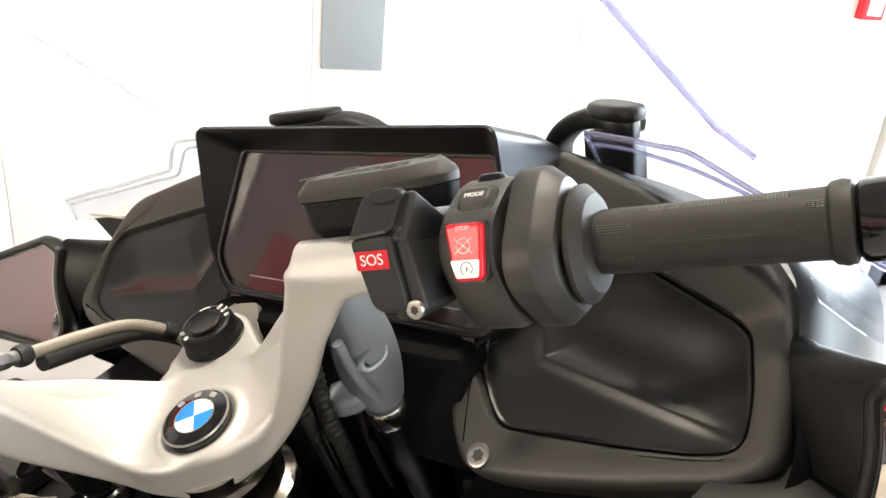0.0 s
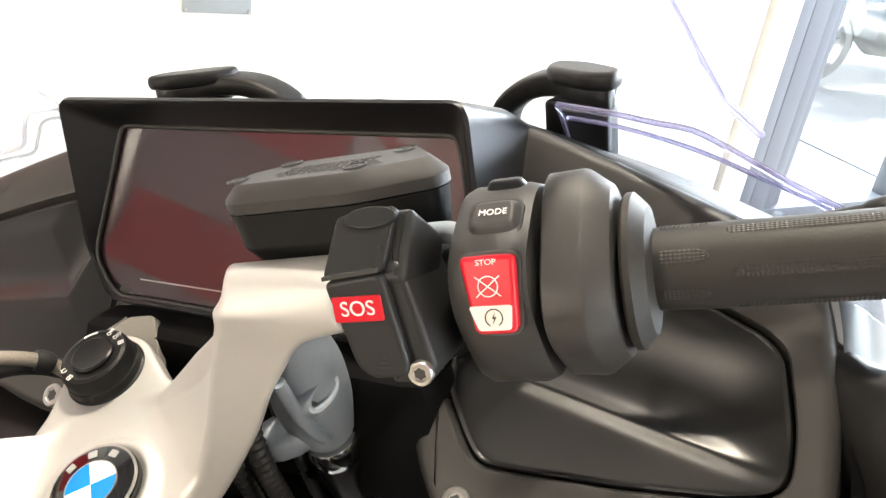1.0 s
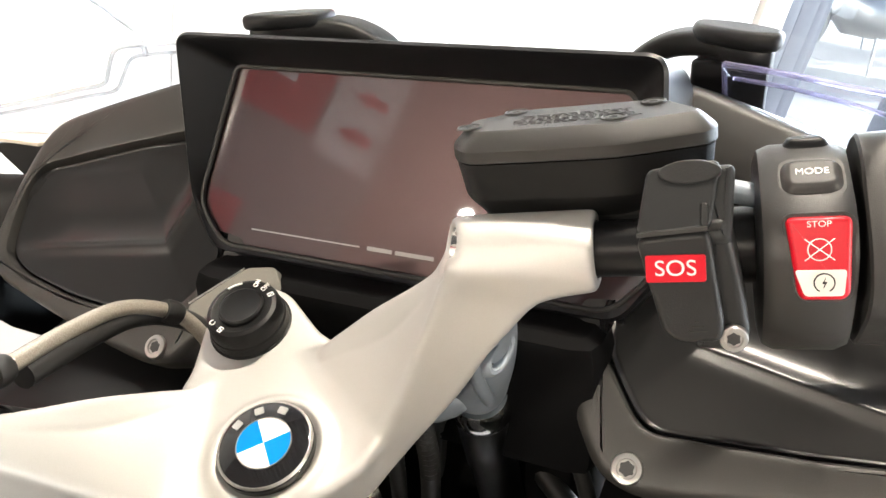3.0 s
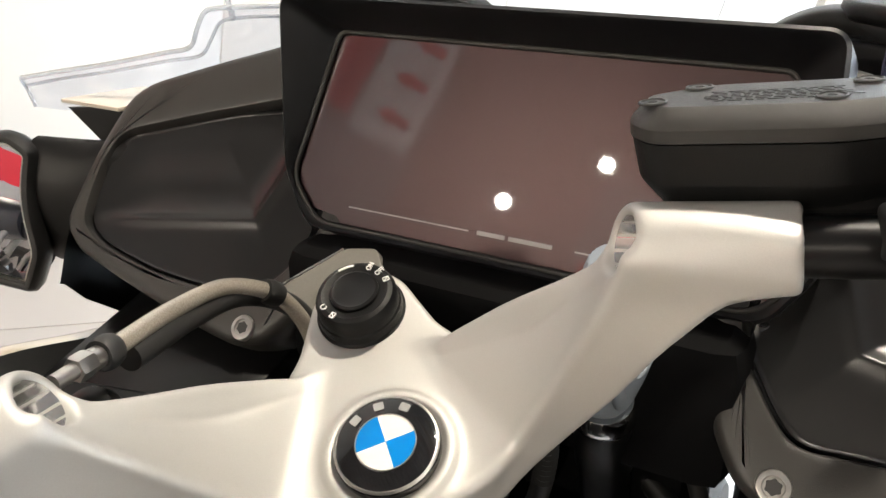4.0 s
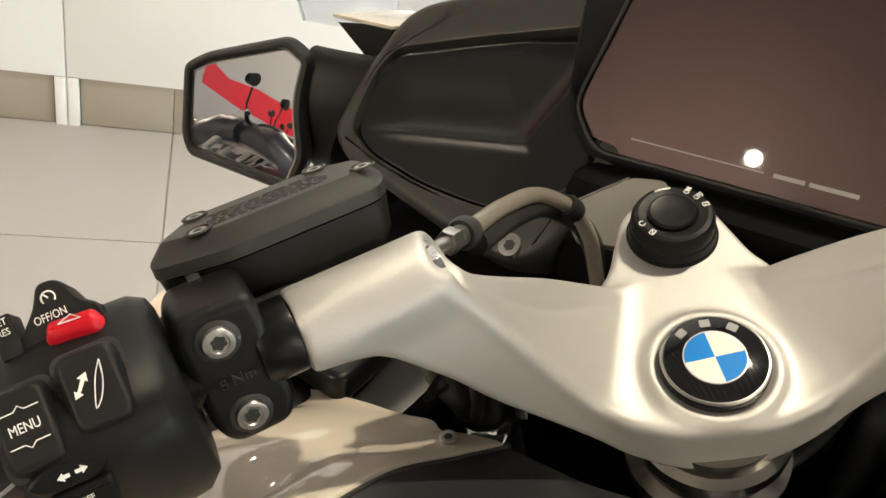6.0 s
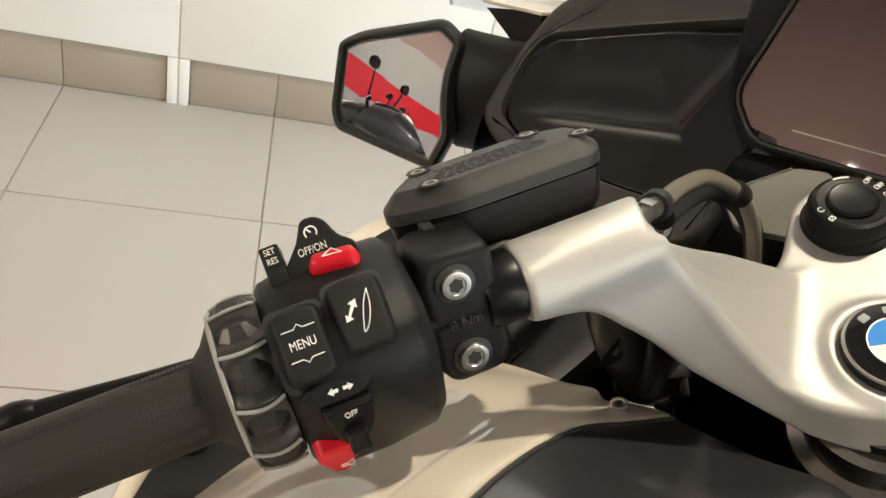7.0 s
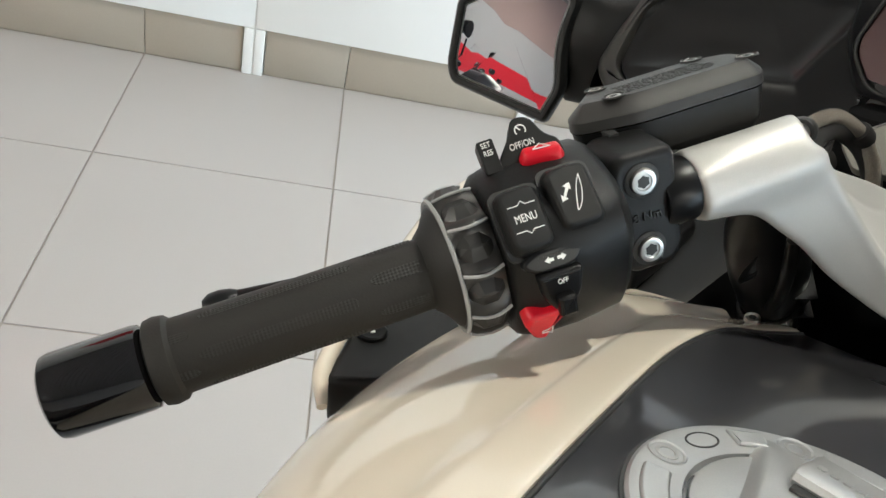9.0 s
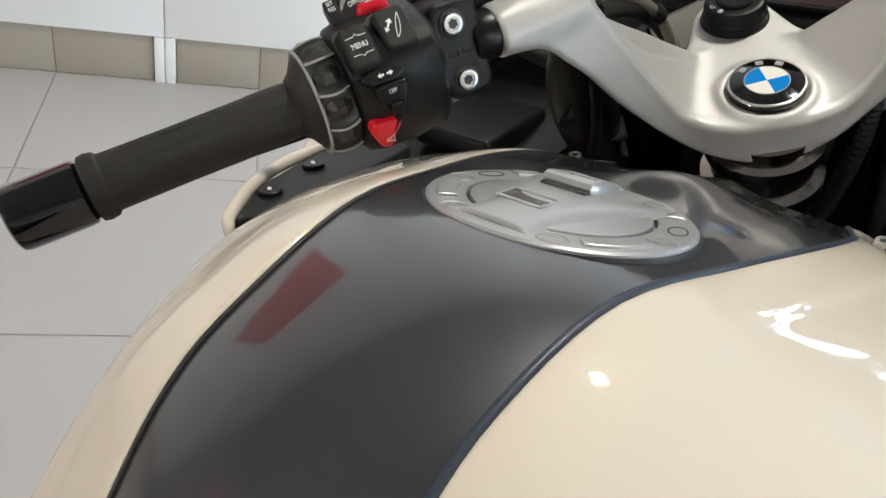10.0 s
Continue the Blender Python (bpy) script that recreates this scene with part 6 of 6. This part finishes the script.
# filler cap: ring with six bolts, hinged round lid with a key slot
CP = BODY @ axes((0.0145, -0.229, 0.0100), (1, 0, 0), (0, 0.981, -0.196), (0, 0.196, 0.981))
cp = part("filler_cap", revolve([(-0.006, 0.0490), (0.0004, 0.0489), (0.0012, 0.0480), (0.0015, 0.0462), (0.0013, 0.0346), (-0.0008, 0.0340), (-0.0008, 0.0332), (0.0015, 0.0328), (0.0018, 0.0320), (0.0019, 0.001)], 80, UPZ), cap_grey, None, "grey alloy filler cap with a hinged lid", CP, 30)
part("gap", revolve([(-0.0004, 0.0488), (-0.0003, 0.0500), (-0.003, 0.0504)], 72, UPZ, cap=False), dark_print_and_shade, cp, "dark gap round the cap", CP)
for a in (187, 246, 299, 355, 64, 123):
    c, s_ = math.cos(radians(a)), math.sin(radians(a))
    cm = CP @ Matrix.Translation((0.0422 * c, 0.0422 * s_, 0.0010))
    part("bolt_cup", revolve([(0.0003, 0.0056), (0.0008, 0.0052), (0.0006, 0.0046), (-0.0004, 0.0040)], 28, UPZ, cap=False), cap_grey, cp, "", cm, 40)
    torx_bolt("bolt", cm @ Matrix.Translation((0, 0, -0.0014)), 0.0034, cp)
rows = []
for y, w, h in ((-0.0418, 0.0122, 0.0016), (-0.0412, 0.0122, 0.0032), (-0.034, 0.0112, 0.0040), (-0.022, 0.0118, 0.0048), (-0.010, 0.0150, 0.0056), (0.004, 0.0190, 0.0062), (0.016, 0.0235, 0.0056), (0.025, 0.0260, 0.0038), (0.0315, 0.0265, 0.0018)):
    rows.append([V((x - 0.001, y, z)) for x, z in ((-w - 0.0040, 0.0010), (-w - 0.0016, 0.0016 + 0.35 * (h - 0.0016)), (-w + 0.0008, h - 0.0003), (-w * 0.5, h), (0, h + 0.0001), (w * 0.5, h), (w - 0.0008, h - 0.0003), (w + 0.0016, 0.0016 + 0.35 * (h - 0.0016)), (w + 0.0040, 0.0010))])
part("latch_ridge", loft(rows, closed=False), cap_grey, cp, "raised key ridge", CP, 60, 1)
lock = [(0.0080, 0.0050), (0.0066, 0.0078), (0.0075, 0.0096), (0.0100, 0.0104), (0.0270, 0.0078), (0.0292, 0.0066), (0.0298, 0.0040)]
kc = part("key_cover", loft([[V((x, y + dy * (0.018 - y) * 0.12, 0.004 + (z - 0.004) * (1 - dy * 0.10))) for y, z in lock] for x, dy in ((-0.0150, 2.2), (-0.0146, 1.0), (-0.0138, 0.0), (0.0068, 0.0), (0.0076, 1.0), (0.0080, 2.2))]), cap_grey, cp, "lock cover", CP, 40)
for k in range(5):
    part("raised_mark", prism(rect(0.0022, 0.0030, 0.0008, 3), 0.0, 0.0007), cap_grey, kc, "", CP @ Matrix.Translation((-0.0105 + 0.0035 * k, 0.0165, 0.0092)) @ pose(0, 0, 0, -9, 0, 0))
part("slot", box((-0.0130, 0.0040, 0.0056), (0.0066, 0.0078, 0.0070), 0.0004), dark_print_and_shade, cp, "dark key slot", CP)
part("recess", prism([(-0.0122, -0.0225), (0.0052, -0.0225), (0.0054, -0.0117), (-0.0124, -0.0117)], 0.0030, 0.0053), dark_steel, cp, "recessed bright plate", CP)
part("recess_edge", tube([(-0.0124, -0.0228, 0.0051), (0.0054, -0.0228, 0.0051), (0.0056, -0.0114, 0.0056), (-0.0126, -0.0114, 0.0056), (-0.0124, -0.0228, 0.0051)], 0.0006, 8), cap_grey, cp, "", CP)
for a in (165, 18):
    part("oval_mark", ring_plate([(0.0060 * math.cos(2 * math.pi * i / 32), 0.0036 * math.sin(2 * math.pi * i / 32)) for i in range(32)], [(0.0053 * math.cos(2 * math.pi * i / 32), 0.0030 * math.sin(2 * math.pi * i / 32)) for i in range(32)], 0, 0.0003, Matrix.Identity(4), 0.0001), dark_print_and_shade, cp, "engraved oval mark", CP @ Matrix.Translation((0.0415 * math.cos(radians(a)), 0.0415 * math.sin(radians(a)), 0.0013)) @ pose(0, 0, 0, 0, 0, a + 90))
for a0, a1 in ((200, 230), (311, 344), (40, 50), (88, 112), (135, 150)):
    pts = [(0.0455 * math.cos(radians(a0 + (a1 - a0) * i / 8)), 0.0455 * math.sin(radians(a0 + (a1 - a0) * i / 8))) for i in range(9)] + [(0.0378 * math.cos(radians(a1 + (a0 - a1) * i / 8)), 0.0378 * math.sin(radians(a1 + (a0 - a1) * i / 8))) for i in range(9)]
    part("rib", prism(fillet(pts, 0.0012, 2), 0.0008, 0.0024, 0.0010), cap_grey, cp, "raised pad", CP, 40)

# panel with two round switches beside the tank, with a pale outer edge
sp = part("switch_panel", prism(fillet([(-0.160, -0.225), (-0.176, -0.244), (-0.204, -0.205), (-0.221, -0.140), (-0.220, -0.10), (-0.18, -0.10)], 0.006, 4), -0.075, -0.050, 0.003), plastic, None, "black side panel with two round switches", BODY, 40)
rim = smooth_line([(-0.168, -0.250, -0.056), (-0.184, -0.238, -0.051), (-0.207, -0.203, -0.049), (-0.221, -0.160, -0.050), (-0.226, -0.115, -0.053), (-0.227, -0.07, -0.058)], 6)
part("pale_edge", tube(rim, [0.0022 + 0.0018 * min(1, i / 5) for i in range(len(rim))], 12), pearl, sp, "pearl outer edge", BODY, 60)
for x, y in ((-0.202, -0.165), (-0.190, -0.207)):
    sw_ = part("switch_cap", revolve([(0, 0.0070), (0.0015, 0.0070), (0.0022, 0.0062), (0.0020, 0.0)], 28, UPZ), plastic_smooth, sp, "round black switch", BODY @ Matrix.Translation((x, y, -0.050)), 40)
    part("symbol", prism(rect(0.0042, 0.0022, 0.0005), 0.0018, 0.0026), white_print, sw_, "white symbol", BODY @ Matrix.Translation((x, y, -0.050)) @ pose(0, 0, 0, 0, 0, -30))

# black inner fairing between the tank and the storage frames
for s in (-1, 1):
    rows = []
    for y, z in ((0.15, -0.040), (0.10, -0.052), (0.04, -0.066), (-0.01, -0.074), (-0.06, -0.082), (-0.10, -0.092)):
        rows.append([V((XC + s * x, y, z + dz)) for x, dz in ((0.120, -0.20), (0.126, -0.03), (0.130, -0.004), (0.140, 0.0), (0.19, 0.001), (0.24, -0.002), (0.268, -0.006), (0.276, -0.014), (0.278, -0.08))])
    nf = part("inner_fairing", loft(rows, closed=False), plastic_smooth, None, "glossy black inner fairing", BODY, 50)
    part("step", prism(fillet([(0.150, -0.05), (0.225, -0.045), (0.235, 0.03), (0.165, 0.045)], 0.01, 4) if s > 0 else fillet([(-0.150, -0.05), (-0.165, 0.045), (-0.235, 0.03), (-0.225, -0.045)], 0.01, 4), -0.075, -0.058, 0.004), plastic_smooth, nf, "", BODY @ Matrix.Translation((XC, 0, 0)), 40)
    part("plug", revolve([(0, 0.011), (0.002, 0.011), (0.0032, 0.009), (0.0028, 0.0)], 28, UPZ), plastic, nf, "round plug", BODY @ Matrix.Translation((XC + s * 0.235, 0.02, -0.068)), 40)
# small pearl wedge at the mirror's foot
wg = [(-0.368, 0.160, 0.056), (-0.313, 0.160, 0.062), (-0.320, 0.160, 0.030), (-0.338, 0.160, 0.034)]
part("fairing_fin", loft([[V(p) for p in wg], [V(p) + V((0.02, 0.05, -0.006)) for p in wg]]), plastic, None, "black fairing fin with a pearl top edge", BODY, 40)
part("fin_edge", prism([(-0.370, 0.157), (-0.312, 0.157), (-0.29, 0.21), (-0.345, 0.21)], 0.0, 0.003, 0.001, Matrix.Translation((0, 0, 0.0595))), pearl, None, "pearl top edge of the fairing fin", BODY @ Matrix.Identity(4), 40)

# ---- below: seat, engine, wheels and stand that carry the motorcycle ----
seat = []
for y, w, z in ((-0.44, 0.10, -0.075), (-0.50, 0.13, -0.10), (-0.62, 0.16, -0.125), (-0.78, 0.15, -0.11), (-0.90, 0.10, -0.09)):
    seat.append([V((XT + w * math.sin(2 * math.pi * i / 24), y, z + (0.028 if math.cos(2 * math.pi * i / 24) > 0 else 0.06) * math.cos(2 * math.pi * i / 24))) for i in range(24)])
part("seat", loft(seat), rubber, None, "black motorcycle seat", BODY, 60)
part("engine", box((-0.17, -0.42, -0.72), (0.19, 0.08, -0.24), 0.05), satin_black, None, "black engine and frame block", BODY, 60)
FWD, RGT = V((by.x, by.y, 0)).normalized(), V((by.y, -by.x, 0)).normalized()


def wheel_at(centre, radius, width, lean):
    ax = (RGT * math.cos(lean) + V((0, 0, 1)) * math.sin(lean)).normalized()
    up = ax.cross(FWD) * -1
    m = axes(centre, ax, FWD, up)
    ty = part("wheel", revolve([(-width / 2, radius * 0.74), (-width / 2, radius * 0.88), (-width * 0.3, radius * 0.97), (0, radius), (width * 0.3, radius * 0.97), (width / 2, radius * 0.88), (width / 2, radius * 0.74)], 64, cap=False), tyre_rubber, None, "black tyre on a cast wheel", m)
    part("rim", revolve([(-width * 0.42, radius * 0.75), (-width * 0.3, radius * 0.66), (width * 0.3, radius * 0.66), (width * 0.42, radius * 0.75)], 64, cap=False), satin_black, ty, "black cast rim", m)
    for k in range(5):
        a = 2 * math.pi * k / 5
        part("spoke", tube([(0, 0.03 * math.sin(a), 0.03 * math.cos(a)), (0, radius * 0.68 * math.sin(a), radius * 0.68 * math.cos(a))], 0.016, 10), satin_black, ty, "", m)
    part("hub", revolve([(-width / 2, 0.0), (-width / 2, 0.045), (width / 2, 0.045), (width / 2, 0.0)], 32), satin_black, ty, "", m)


body_mid = BODY @ V((XT, 0, 0))
lean = math.asin(bx.z)
foot = BODY @ V((XT, 0, -1.0))
k = (body_mid.z - 0.0) / (body_mid.z - foot.z)
ground_line = body_mid.lerp(foot, k)
upv = (body_mid - foot).normalized()
for dist, rad, wid in ((0.62, 0.30, 0.12), (-0.86, 0.31, 0.17)):
    c = ground_line + FWD * dist + upv * rad
    c.z = rad * math.cos(lean)
    wheel_at(c, rad * 0.998, wid, lean)
sd = part("side_stand", tube([ground_line + FWD * -0.05 + upv * 0.25 - RGT * 0.08, ground_line + FWD * 0.02 - RGT * 0.26 + V((0, 0, 0.012))], 0.013, 12), satin_black, None, "black side stand")
part("foot", box((-0.035, -0.03, 0.0), (0.035, 0.03, 0.012), 0.004), satin_black, sd, "", Matrix.Translation(V(((ground_line + FWD * 0.02 - RGT * 0.26).x, (ground_line + FWD * 0.02 - RGT * 0.26).y, 0.001))))
